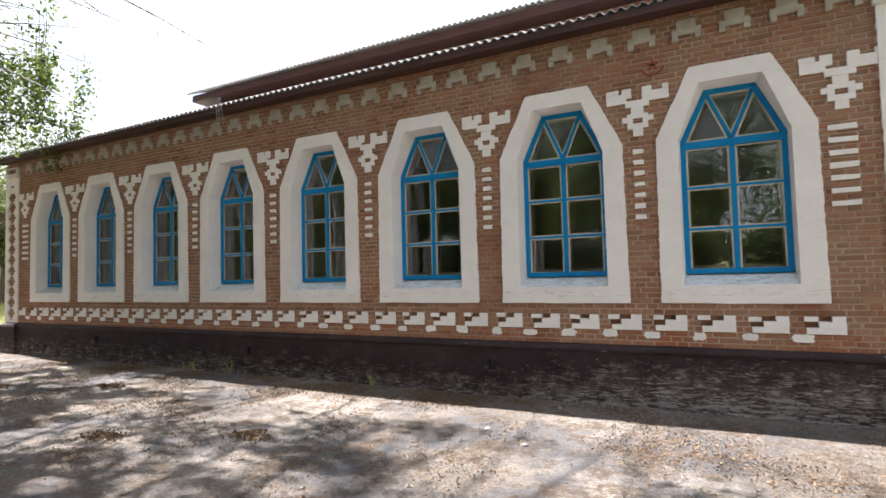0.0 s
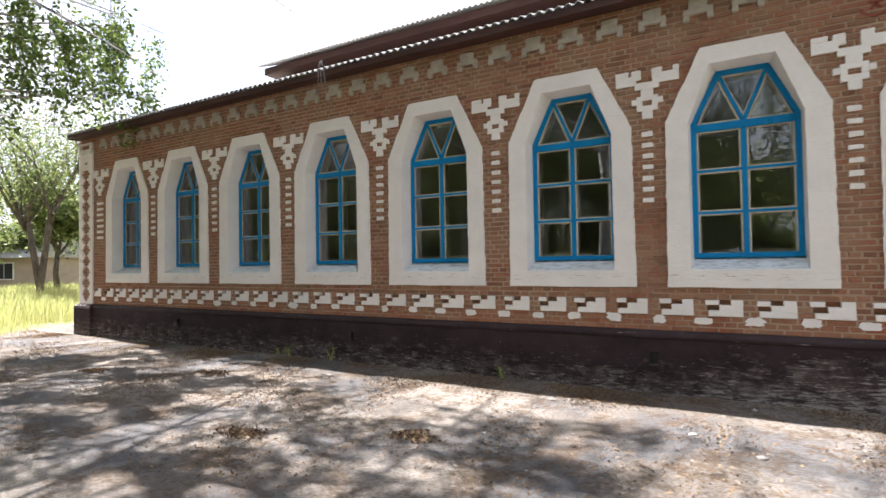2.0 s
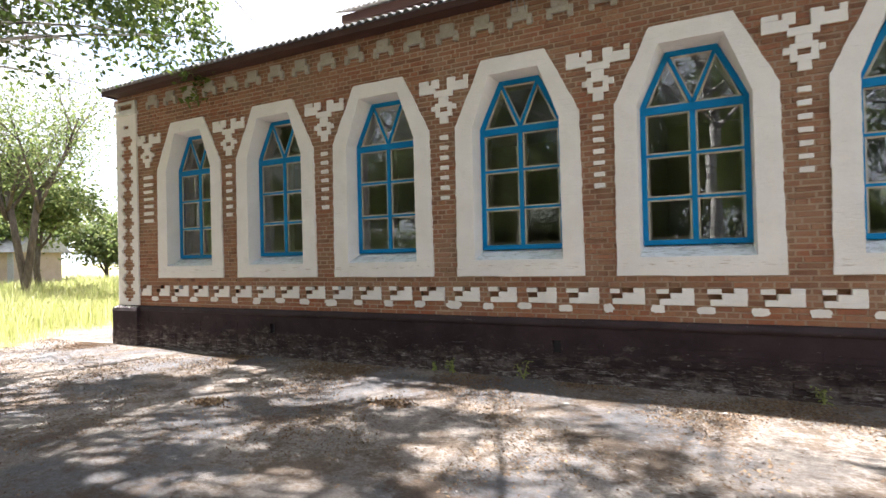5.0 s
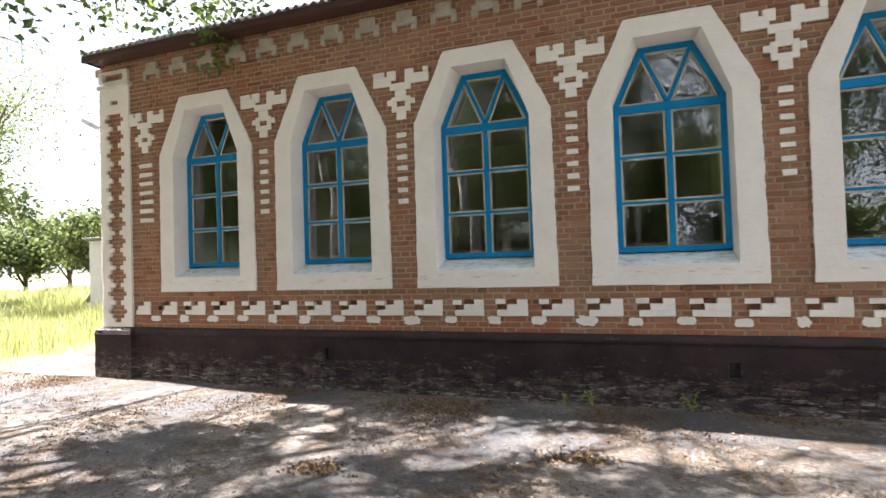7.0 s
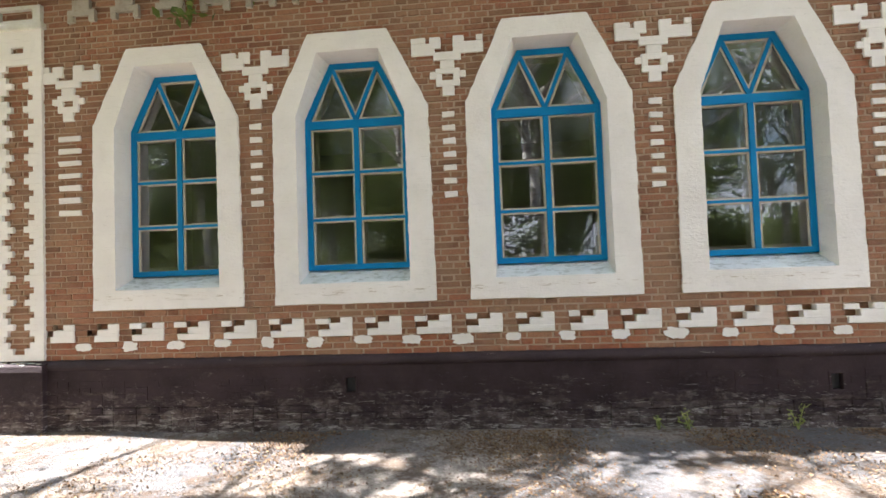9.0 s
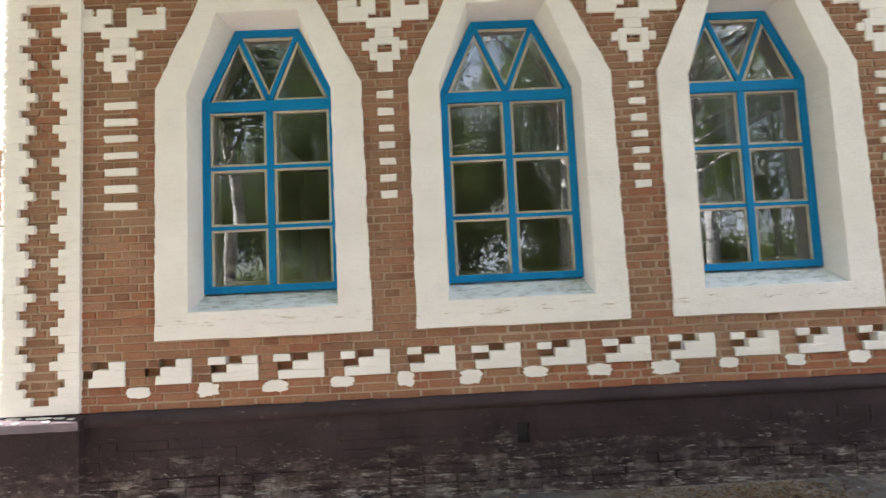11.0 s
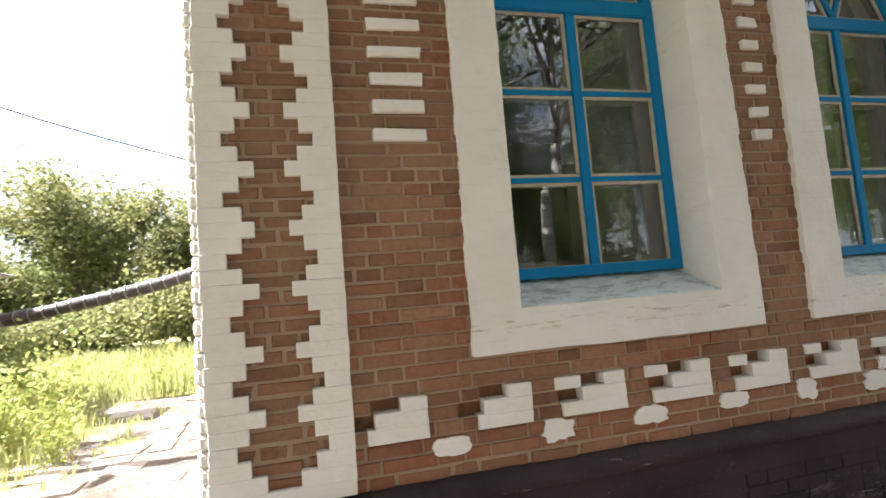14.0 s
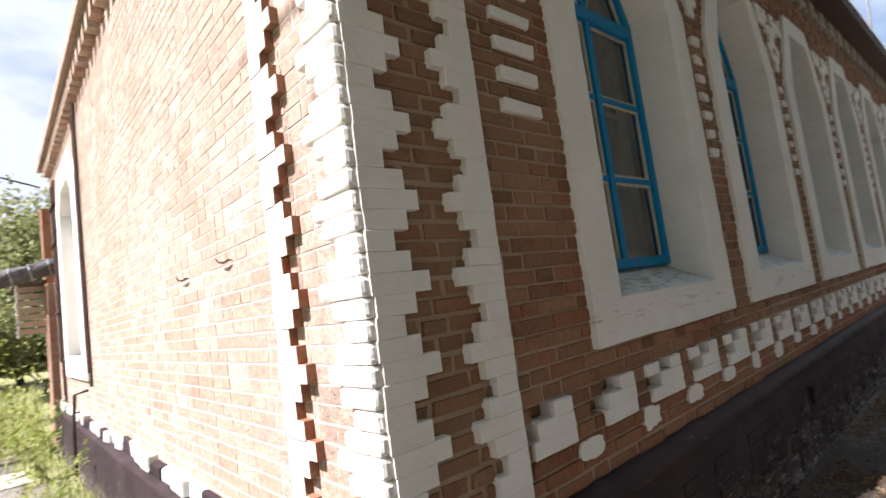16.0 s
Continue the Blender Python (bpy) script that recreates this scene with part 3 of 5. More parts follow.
def build_window():
    w = thing("window_1", "blue-painted wooden window with six panes and a fan top, in a white surround", "window", kind="structure")
    back = [(x * 0.995, z - 0.01) for x, z in blue_outline()]
    wr = random.Random(41)
    s = part("surround", Geo().ring(coursed(OUT, wr, 0.006), coursed(INN, wr, 0.003), -0.032, 0.30, coursed(back, wr, 0.002)), M_SURROUND, w, "thick limewashed brick surround", bevel=0.005)
    g = Geo().add([(-0.60, -0.034, 1.47), (0.60, -0.034, 1.47), (0.60, -0.020, 1.512), (-0.60, -0.020, 1.512), (0.59, 0.30, 1.652), (-0.59, 0.30, 1.652), (-0.59, 0.30, 1.46), (0.59, 0.30, 1.46)],
                  [(0, 1, 2, 3), (3, 2, 4, 5), (0, 3, 5, 6), (1, 7, 4, 2), (6, 5, 4, 7), (0, 6, 7, 1)])
    part("sill", g, M_SILL, w, "sloping sill with flaking bluish-white paint", bevel=0.006)
    y0, y1 = 0.225, 0.295
    fr = part("frame", Geo().ring(blue_outline(), blue_outline(0.062), y0, y1), M_BLUE, w, "glossy blue frame", bevel=0.006)
    part("transom", Geo().box(-0.54, 0.54, y0 - 0.008, y1, 3.205, 3.295), M_BLUE, w, bevel=0.006)
    part("mullion", Geo().box(-0.03, 0.03, y0 + 0.004, y1 - 0.01, 1.68, 3.21), M_BLUE, w, bevel=0.005)
    for s0 in (-1, 1):
        part("fan_bar", Geo().bar((0.0, 3.29), (s0 * 0.255, 3.89), 0.042, y0 + 0.012, y1 - 0.012), M_BLUE, w, bevel=0.004)
    for s0 in (-1, 1):
        for zz in (2.20, 2.715):
            a, b = sorted((s0 * 0.028, s0 * 0.52))
            part("glazing_bar", Geo().box(a, b, y0 + 0.016, y1 - 0.016, zz - 0.015, zz + 0.015), M_BLUE, w)
    # the old cream inner casement a hand behind the blue one
    inner = part("inner_casement", Geo().ring([(x * 1.07, z) for x, z in blue_outline()], [(x * 1.02, z) for x, z in blue_outline(0.105)], 0.385, 0.425), M_CREAM, w, "faded cream inner casement", bevel=0.004)
    part("mullion", Geo().box(-0.05, 0.05, 0.388, 0.422, 1.70, 3.24), M_CREAM, inner)
    part("transom", Geo().box(-0.52, 0.52, 0.386, 0.424, 3.21, 3.31), M_CREAM, inner)
    for zz in (2.20, 2.715):
        part("glazing_bar", Geo().box(-0.50, 0.50, 0.392, 0.418, zz - 0.016, zz + 0.016), M_CREAM, inner)
    # panes, each in its bead
    cells = []
    for s0 in (-1, 1):
        for z0, z1 in ((1.69, 2.187), (2.213, 2.702), (2.728, 3.207)):
            a, b = sorted((s0 * 0.03, s0 * 0.515))
            cells.append([(a, z0), (b, z0), (b, z1), (a, z1)])
    cells.append([(-0.505, 3.295), (-0.03, 3.295), (-0.262, 3.845)])
    cells.append([(0.03, 3.295), (0.505, 3.295), (0.262, 3.845)])
    cells.append([(0.0, 3.335), (0.235, 3.868), (-0.235, 3.868)])
    for poly in cells:
        pane = new("pane", Geo().add([(x, 0.262, z) for x, z in poly], [tuple(range(len(poly)))]).mesh("pane", M_GLASS))
        pane.parent = w
        pane.visible_shadow = False
        n = len(poly)
        mx, mz = sum(p[0] for p in poly) / n, sum(p[1] for p in poly) / n
        kk = 0.905 if n == 4 else 0.85
        inner = [(mx + (x - mx) * kk, mz + (z - mz) * (kk + 0.01)) for x, z in poly]
        part("putty_bead", Geo().ring(poly, inner, 0.251, 0.264), M_CREAM, w, "faded cream bead round the glass")
    return w


win = build_window()
win.matrix_world = pose(WX[0], 0, 0)
for i in range(1, NW):
    o = copy_thing(win, pose(WX[i], 0, 0))
    o.name = f"window_{i + 1}"
# old panes sit a little askew in their putty, each its own way
for ob in [o for o in scene.objects if o.name.startswith("pane")]:
    mid = sum((v.co for v in ob.data.vertices), Vector()) / len(ob.data.vertices)
    ob.matrix_basis = Matrix.Translation(mid) @ pose(0, 0, 0, rng.gauss(0, 0.55), 0, rng.gauss(0, 0.55)) @ Matrix.Translation(-mid)

sw = thing("window_side", "white-painted side window in a limewashed surround", "window", kind="structure")
ro = [(SWY - 1.15, 1.2), (SWY + 1.15, 1.2), (SWY + 1.15, 3.75), (SWY + 0.6, 4.2), (SWY - 0.6, 4.2), (SWY - 1.15, 3.75)]
ri = [(SWY - 0.8, 1.5), (SWY + 0.8, 1.5), (SWY + 0.8, 3.6), (SWY + 0.45, 3.88), (SWY - 0.45, 3.88), (SWY - 0.8, 3.6)]
for nm, geo, mt in (("surround", Geo().ring(ro, ri, CX - 0.035, CX + 0.28), M_WHITE), ("shutter", Geo().prism(ri, CX + 0.20, CX + 0.24), M_WHITE_OLD)):
    geo.v = [(y, x, z) for x, y, z in geo.v]
    part(nm, slant(geo), mt, sw, bevel=0.01)

# ---- white relief on the front ----
def relief(name, label, cells, at_x, at_z, mat, depth=0.022, group="", rough=0.006):
    """Painted projecting bricks: cells are (x0, x1, z0, z1)."""
    t = thing(name, label, "relief", group, at=(at_x, 0, at_z))
    for a, b, c, d in cells:
        g = Geo().box(a, b, -depth, 0.064, c, d, rough, rng)
        part("painted_brick", g, mat, t, bevel=0.006)
    return t


u = 0.0625  # quarter brick
key = [(-6, -3.5, 9.0, 10), (-6, -2, 7, 9.0), (-2.9, -1, 8.0, 10), (1, 2.9, 8.0, 10), (1, 6, 7, 9.0), (3.6, 4.2, 9, 9.4), (4.9, 6, 9, 10),
       (-2.3, 2.3, 6, 7.4), (-1.2, 1.2, 4.6, 6), (-2, -0.95, 2.6, 4.6), (0.95, 2, 2.6, 4.6), (-3, -2, 3, 4.1), (2, 3, 3, 4.1), (-2, 2, 3.7, 4.65), (-2, 2, 1.6, 2.65), (-1, 1, 0, 1.7)]
key_cells = [(a * u, b * u, c * u, d * u) for a, b, c, d in key if (a, b) != (3.6, 4.2)]
bars_wide = [(-0.13, 0.13, 0.1385 * i, 0.1385 * i + 0.058) for i in range(7)]
bars_slim = [(-0.065, 0.065, 0.1385 * i, 0.1385 * i + 0.058) for i in range(7)]
for i in range(NW + 1):
    x = WX[0] + P * (i - 0.5)
    if i == 0:
        x = 1.17
    if i == NW:
        x = WX[-1] + P * 0.5 + 0.02
    relief("key_ornament", "white key-shaped brick ornament between two windows", key_cells, x - (0.02 if i == 0 else 0), 3.405, M_WHITE, 0.026, "key ornaments", 0.003)
    relief("bar_ladder", "ladder of seven whitewashed projecting bricks", bars_wide if i in (0, NW) else bars_slim, x - 0.01, 2.352, M_WHITE, 0.024, "brick ladders")

for i in range(N_FRIEZE):
    r = 1.19 + i * P / 4
    wid = 0.36 if i > 1 else 0.28
    cells = [(-wid, 0, 0, C), (-0.245, 0, C - 0.004, 2 * C), (-0.125, 0, 2 * C - 0.004, 3 * C - 0.008)]
    if i > 1:
        dx, dz = rng.uniform(-0.012, 0.012), rng.uniform(-0.01, 0.006)
        s = rng.choice((0.055, 0.062, 0.066, 0.07))
        cells.append((-0.325 + dx - s, -0.325 + dx + s, 2 * C + 0.003 + dz, 3 * C - 0.008 + dz))
    relief("step_ornament", "whitewashed stepped brick ornament above the plinth", cells, r, Z0 + 3 * C - 0.002, M_WHITE, 0.022, "stepped frieze", 0.003)
    if i:
        s = rng.uniform(0.060, 0.105)
        rag = rng.uniform(0.12, 0.5)
        poly = []
        for q in range(20):
            a = 2 * math.pi * q / 20
            rr = 1 + rag * rng.uniform(-0.5, 0.5)
            cx, cz = math.cos(a), math.sin(a)
            m = max(abs(cx), abs(cz)) ** 0.7
            poly.append((rr * s * cx / m, rr * (0.033 + rag * 0.045) * cz / m))
        t = thing("whitewash_dab", "small dab of whitewash smeared on a brick end", "whitewash", "whitewash dabs", at=(r - 0.40 + rng.uniform(-0.02, 0.02), 0, 0.905 + rng.uniform(-0.012, 0.012)))
        part("daub", Geo().prism(poly, -0.013, 0.004), M_WHITE, t)

for i in range(int((PIL2 - 1.2) / (P / 4)) + 1):
    x = 1.33 + i * P / 4
    cells = [(-0.105, 0.105, 0.135, 0.25), (-0.165, 0.165, 0.070, 0.138), (-0.165, -0.095, 0.0, 0.075), (0.095, 0.165, 0.0, 0.075), (-0.075, 0.075, 0.10, 0.20)]
    relief("cornice_cross", "weathered grey-white stepped brick cross under the eaves", cells, x, 4.51, M_CROSS, 0.045, "cornice crosses")


def pilaster(x0, name, side_too=False):
    """White pilaster with a chain of brick lozenges left bare in the middle."""
    t = thing(name, "whitewashed corner pilaster with a chain of bare brick lozenges", "pilaster", kind="structure")
    w = 0.60
    z = Z0 + 0.01
    g = Geo()
    course = 0.0675
    step = [0.23, 0.168, 0.108, 0.168]
    n = int((4.40 - z) / course)
    for i in range(n):
        s = step[(i + 3) % 4] if 0 < i < n - 4 else (0.23 if i == n - 2 else 0.30)
        jl, jr = rng.uniform(-0.008, 0.008), rng.uniform(-0.008, 0.008)
        za, zb = z + i * course, z + (i + 1) * course - 0.001
        e = rng.uniform(-0.006, 0.006)
        if s >= 0.30:
            row = [(x0 + e, x0 + w + e * 0.3)]
        else:
            row = [(x0 + e, x0 + s + jl), (x0 + w - s + jr, x0 + w + e * 0.3)]
        for a, b in row:
            yy = -0.038 + rng.uniform(-0.0015, 0.0015)
            part("painted_brick", Geo().box(a, b, yy, 0.012, za, zb + 0.0012, 0.001, rng), M_WHITE, t, bevel=0.0025)
    ztop = z + n * course
    cap = Geo().box(x0 - 0.03, x0 + w + 0.03, -0.075, 0.012, 4.47, 4.54)
    part("capital", cap, M_WHITE_OLD, t, bevel=0.012)
    part("capital_shaft", Geo().box(x0, x0 + w, -0.038, 0.012, ztop, 4.47), M_WHITE, t)
    part("capital_panel", Geo().ring([(x0, 4.54), (x0 + w, 4.54), (x0 + w, 4.74), (x0, 4.74)], [(x0 + 0.09, 4.58), (x0 + w - 0.09, 4.58), (x0 + w - 0.09, 4.70), (x0 + 0.09, 4.70)], -0.055, 0.012), M_WHITE_OLD, t)
    return t


pil = pilaster(CX, "pilaster_corner")
pilaster(PIL2, "pilaster_right")
# the corner pilaster turns on to the side wall
for i in range(54):
    za, zb = Z0 + 0.01 + i * 0.0675, Z0 + 0.0765 + i * 0.0675
    s = (0.23, 0.168, 0.108, 0.168)[(i + 3) % 4]
    for a, b in ((0.013, s), (0.60 - s + 0.02, 0.62)):
        xx = CX - 0.036 + rng.uniform(-0.004, 0.004)
        if a > 0.1:
            part("bare_brick", slant(Geo().box(xx + 0.004, CX + 0.014, a, b, za, zb)), M_BRICK, pil)
            part("painted_brick", slant(Geo().box(xx, xx + 0.0035, a + 0.002, b, za, zb, 0.001, rng)), M_WHITE, pil)
        else:
            part("painted_brick", Geo().box(xx, CX + 0.014, a - 0.045, b, za, zb, 0.002, rng), M_WHITE, pil, bevel=0.016)

# faded red chalk mark high on the wall
g = Geo()
pts = [(15.97 + 0.13 * math.cos(a), 4.27 + 0.11 * math.sin(a)) for a in [math.pi * (1.05 + 0.9 * i / 12) for i in range(13)]]
for a, b in zip(pts, pts[1:]):
    g.bar(a, b, 0.026, -0.012, -0.004)
for i in range(5):
    a = math.pi * (0.5 + 0.4 * i)
    g.bar((15.97, 4.29), (15.97 + 0.075 * math.cos(a), 4.29 + 0.075 * math.sin(a)), 0.024, -0.012, -0.004)
solid("painted_mark", g, M_RED, "faded dark red star and arc daubed on the brick", "graffiti")

# ---- roof ----
roof = thing("roof", "hipped roof of grey corrugated sheets on brown boards", "roof", kind="structure")
EX, EY, EZ = 0.19, -0.31, 4.94


def sheets(x0, x1, y0, z0, y1, z1, wave=0.13, amp=0.024, thick=0.012, hip=0.0):
    """Corrugated sheet from the eaves line up to a higher line; waves run up the slope."""
    n = int((x1 - x0) / wave * 6)
    g = Geo()
    for i in range(n + 1):
        x = x0 + (x1 - x0) * i / n
        h = amp * math.cos(2 * math.pi * (x - x0) / wave)
        xt = max(x, x0 + hip) if hip else x
        for y, z, xx in ((y0, z0, x), (y1, z1, xt)):
            g.v.append((xx, y, z + h))
        for y, z, xx in ((y0, z0 - thick, x), (y1, z1 - thick, xt)):
            g.v.append((xx, y, z + h))
    for i in range(n):
        a, b = i * 4, i * 4 + 4
        g.f += [(a, b, b + 1, a + 1), (a + 2, a + 3, b + 3, b + 2), (a, a + 2, b + 2, b)]
    return g


part("sheet_front", sheets(EX, END + 0.3, EY, EZ + 0.02, 3.6, EZ + 1.46, hip=3.9), M_SHEET, roof, "weathered corrugated sheets")
sg = sheets(EY, DEEP + 0.25, EX, EZ + 0.02, 3.7, EZ + 1.46)
ss = Geo().add([(y, x, z) for x, y, z in sg.v], sg.f)
ss.v = [(x, max(y, EY + (x - EX)), z) if y < 4 else (x, y, z) for x, y, z in ss.v]
part("sheet_side", slant(ss), M_SHEET, roof, "weathered corrugated sheets")
part("fascia_front", Geo().box(EX, END + 0.3, EY + 0.03, EY + 0.06, EZ - 0.10, EZ - 0.01), M_BROWN, roof, "brown fascia board")
part("fascia_side", slant(Geo().box(EX + 0.03, EX + 0.06, EY + 0.06, DEEP + 0.2, EZ - 0.10, EZ - 0.01)), M_BROWN, roof, "brown fascia board")
part("soffit_front", Geo().box(EX + 0.06, END, EY + 0.06, 0.02, EZ - 0.075, EZ - 0.045), M_BROWN, roof, "boarded soffit")
part("soffit_side", slant(Geo().box(EX + 0.06, CX + 0.02, 0.02, DEEP + 0.2, EZ - 0.075, EZ - 0.045)), M_BROWN, roof, "boarded soffit")
UX, UY, UZ = 3.6, 2.92, 6.97
upper = thing("upper_roof", "raised hall roof with deep brown eaves and corrugated sheets", "roof", kind="structure")
part("hall_wall", Geo().box(UX + 0.5, END, UY + 0.45, UY + 0.7, 5.6, UZ - 0.1), M_BRICK, upper)
part("hall_wall_end", Geo().box(UX + 0.5, UX + 0.75, UY + 0.7, 13.0, 5.6, UZ - 0.1), M_BRICK, upper)
part("eave_box", Geo().box(UX, END, UY, UY + 0.5, UZ - 0.20, UZ - 0.02).box(UX, UX + 0.5, UY + 0.5, 13.0, UZ - 0.20, UZ - 0.02), M_BROWN, upper, "dark brown boxed eave", bevel=0.01)
part("sheet", sheets(UX - 0.12, END + 0.3, UY - 0.10, UZ + 0.03, 8.0, UZ + 1.8, hip=4.5), M_SHEET, upper, "corrugated sheets")
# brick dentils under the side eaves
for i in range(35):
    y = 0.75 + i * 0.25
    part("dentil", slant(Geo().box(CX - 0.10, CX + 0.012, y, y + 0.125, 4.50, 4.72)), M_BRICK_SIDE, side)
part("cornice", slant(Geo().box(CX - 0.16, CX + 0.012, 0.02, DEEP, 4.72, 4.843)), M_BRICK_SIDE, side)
# torn cables hanging over the front eave
t = thing("roof_cable", "thin torn cables hanging over the eave", "cable")
for dx in (0.0, 0.10, -0.08):
    pts = [(8.7 + dx * s, -0.44 - 0.03 * math.sin(3 * s), 5.02 - 0.62 * s * s + 0.10 * s) for s in [i / 8 for i in range(9)]]
    part("strand", Geo().tube(pts, [0.006] * 9, 5), M_WIRE, t)

# ---- ground ----
def in_meadow(x, y):
    """Positive where grass grows, negative on the trodden yard."""
    edge = -1.9 - 0.35 * math.sin(y * 0.9) - 0.2 * math.sin(y * 2.3 + 1)
    if y < -2.5:
        edge -= (-2.5 - y) * 1.5
    if y > 9.3:
        edge += (y - 9.3) * 1.6
    if 3.2 < y < 9.4:
        edge -= 0.45
    strip = min(x + 0.55 - 0.03 * y + 0.25 * math.sin(y * 1.7), (y - 2.0) * 0.4, 0.6)
    tuft = 0.9 * noise.noise(Vector((x * 1.9, y * 1.5, 6.0))) - 0.22 if y > 2.5 and x < 0.2 else -1
    return max(edge - x, strip, tuft)


def land(x, y):
    """Height of the ground: level at the wall, gently uneven."""
    return 0.02 * noise.noise(Vector((x * 0.5, y * 0.5, 0))) + 0.012 * noise.noise(Vector((x * 1.7, y * 1.7, 3)))


g = Geo()
NX, NY = 110, 60
xs = [-14 + 40 * i / NX for i in range(NX + 1)]
ys = [-14 + 24 * j / NY for j in range(NY + 1)]
for x in xs:
    for y in ys:
        inner = -13.9 < x < 25.9 and -13.9 < y < 9.9
        g.v.append((x, y, land(x, y) if inner else 0.0))
for i in range(NX):
    for j in range(NY):
        a = i * (NY + 1) + j
        g.f.append((a, a + NY + 1, a + NY + 2, a + 1))
R = 900
g.add([(-R, -R, 0), (R, -R, 0), (R, -14, 0), (-R, -14, 0), (-R, 10, 0), (R, 10, 0), (R, R, 0), (-R, R, 0), (-14, -14, 0), (-14, 10, 0), (26, -14, 0), (26, 10, 0)],
      [(0, 1, 2, 3), (4, 5, 6, 7), (3, 8, 9, 4), (10, 2, 5, 11)])
me = g.mesh("ground", M_YARD)
me.materials.append(M_SOIL)
for p in me.polygons:
    c = p.center
    p.material_index = 1 if (in_meadow(c.x, c.y) > 0.25 or abs(c.x) > 27 or c.y > 10 or c.y < -14) else 0
ground = tagged(new("ground", me), "trodden dusty yard with leaf litter, running into a meadow", "ground", kind="structure")


def cards(name, mat, pos, size, nrm, length=1.0, parent=None, label="", kind=""):
    """Many small leaf-shaped faces; pos, nrm: arrays."""
    n = len(pos)
    r = np.random.RandomState(len(pos) % 9973)
    nrm = nrm / (np.linalg.norm(nrm, axis=1, keepdims=True) + 1e-9)
    a = np.cross(nrm, r.normal(size=(n, 3)))
    a /= np.linalg.norm(a, axis=1, keepdims=True) + 1e-9
    b = np.cross(nrm, a)
    s = size.reshape(-1, 1)
    fold = nrm * s * 0.18
    v = np.empty((n, 4, 3))
    v[:, 0] = pos - a * s * length
    v[:, 1] = pos + b * s * 0.55 + fold
    v[:, 2] = pos + a * s * length
    v[:, 3] = pos - b * s * 0.55 + fold
    me = bpy.data.meshes.new(name)
    me.vertices.add(4 * n)
    me.vertices.foreach_set("co", v.reshape(-1))
    me.loops.add(4 * n)
    me.loops.foreach_set("vertex_index", np.arange(4 * n, dtype=np.int32))
    me.polygons.add(n)
    me.polygons.foreach_set("loop_start", np.arange(0, 4 * n, 4, dtype=np.int32))
    me.materials.append(mat)
    me.update(calc_edges=True)
    ob = new(name, me)
    if parent:
        ob.parent = parent
    return tagged(ob, label, kind=kind)


def blades(name, mat, roots, height, lean, width, parent=None):
    """Grass: each blade two faces, bent."""
    n = len(roots)
    r = np.random.RandomState(n % 9973)
    ang = r.uniform(0, 2 * np.pi, n)
    side = np.stack([np.cos(ang), np.sin(ang), np.zeros(n)], 1)
    fw = np.stack([-np.sin(ang), np.cos(ang), np.zeros(n)], 1) * lean.reshape(-1, 1)
    up = np.zeros((n, 3))
    up[:, 2] = height
    w = width.reshape(-1, 1)
    v = np.empty((n, 5, 3))
    v[:, 0] = roots - side * w
    v[:, 1] = roots + side * w
    mid = roots + up * 0.6 + fw * 0.3
    v[:, 2] = mid + side * w * 0.8
    v[:, 3] = mid - side * w * 0.8
    v[:, 4] = roots + up + fw
    idx = np.arange(n, dtype=np.int32)[:, None] * 5 + np.array([[0, 1, 2, 3, 3, 2, 4]], dtype=np.int32)
    me = bpy.data.meshes.new(name)
    me.vertices.add(5 * n)
    me.vertices.foreach_set("co", v.reshape(-1))
    me.loops.add(7 * n)
    me.loops.foreach_set("vertex_index", idx.reshape(-1))
    me.polygons.add(2 * n)
    st = (np.arange(n, dtype=np.int32)[:, None] * 7 + np.array([[0, 4]], dtype=np.int32)).reshape(-1)
    me.polygons.foreach_set("loop_start", st)
    me.materials.append(mat)
    me.update(calc_edges=True)
    ob = new(name, me)
    if parent:
        ob.parent = parent
    return ob


# ---- trees ----
def grow(g, p, d, r, length, depth, rnd, tips, up=0.25, fork=3):
    """One limb with its side limbs; tips gathers points for the leaves."""
    pts, rad = [p], [r]
    steps = 5
    for i in range(steps):
        d = (d + Vector((rnd.uniform(-1, 1), rnd.uniform(-1, 1), rnd.uniform(-0.6, 1) + up)) * 0.16).normalized()
        p = p + d * length / steps
        pts.append(p)
        rad.append(r * (1 - 0.55 * (i + 1) / steps))
        if depth <= 1:
            tips.append(tuple(p))
    g.tube(pts, rad, 7 if r > 0.04 else 4)
    if depth > 0:
        for i in range(fork):
            q = pts[rnd.randint(2, steps)]
            a = rnd.uniform(0, 2 * math.pi)
            side = Vector((math.cos(a), math.sin(a), rnd.uniform(0.0, 0.7)))
            grow(g, q, (d * 0.6 + side).normalized(), rad[-1] * 0.8, length * rnd.uniform(0.55, 0.8), depth - 1, rnd, tips, up, fork)


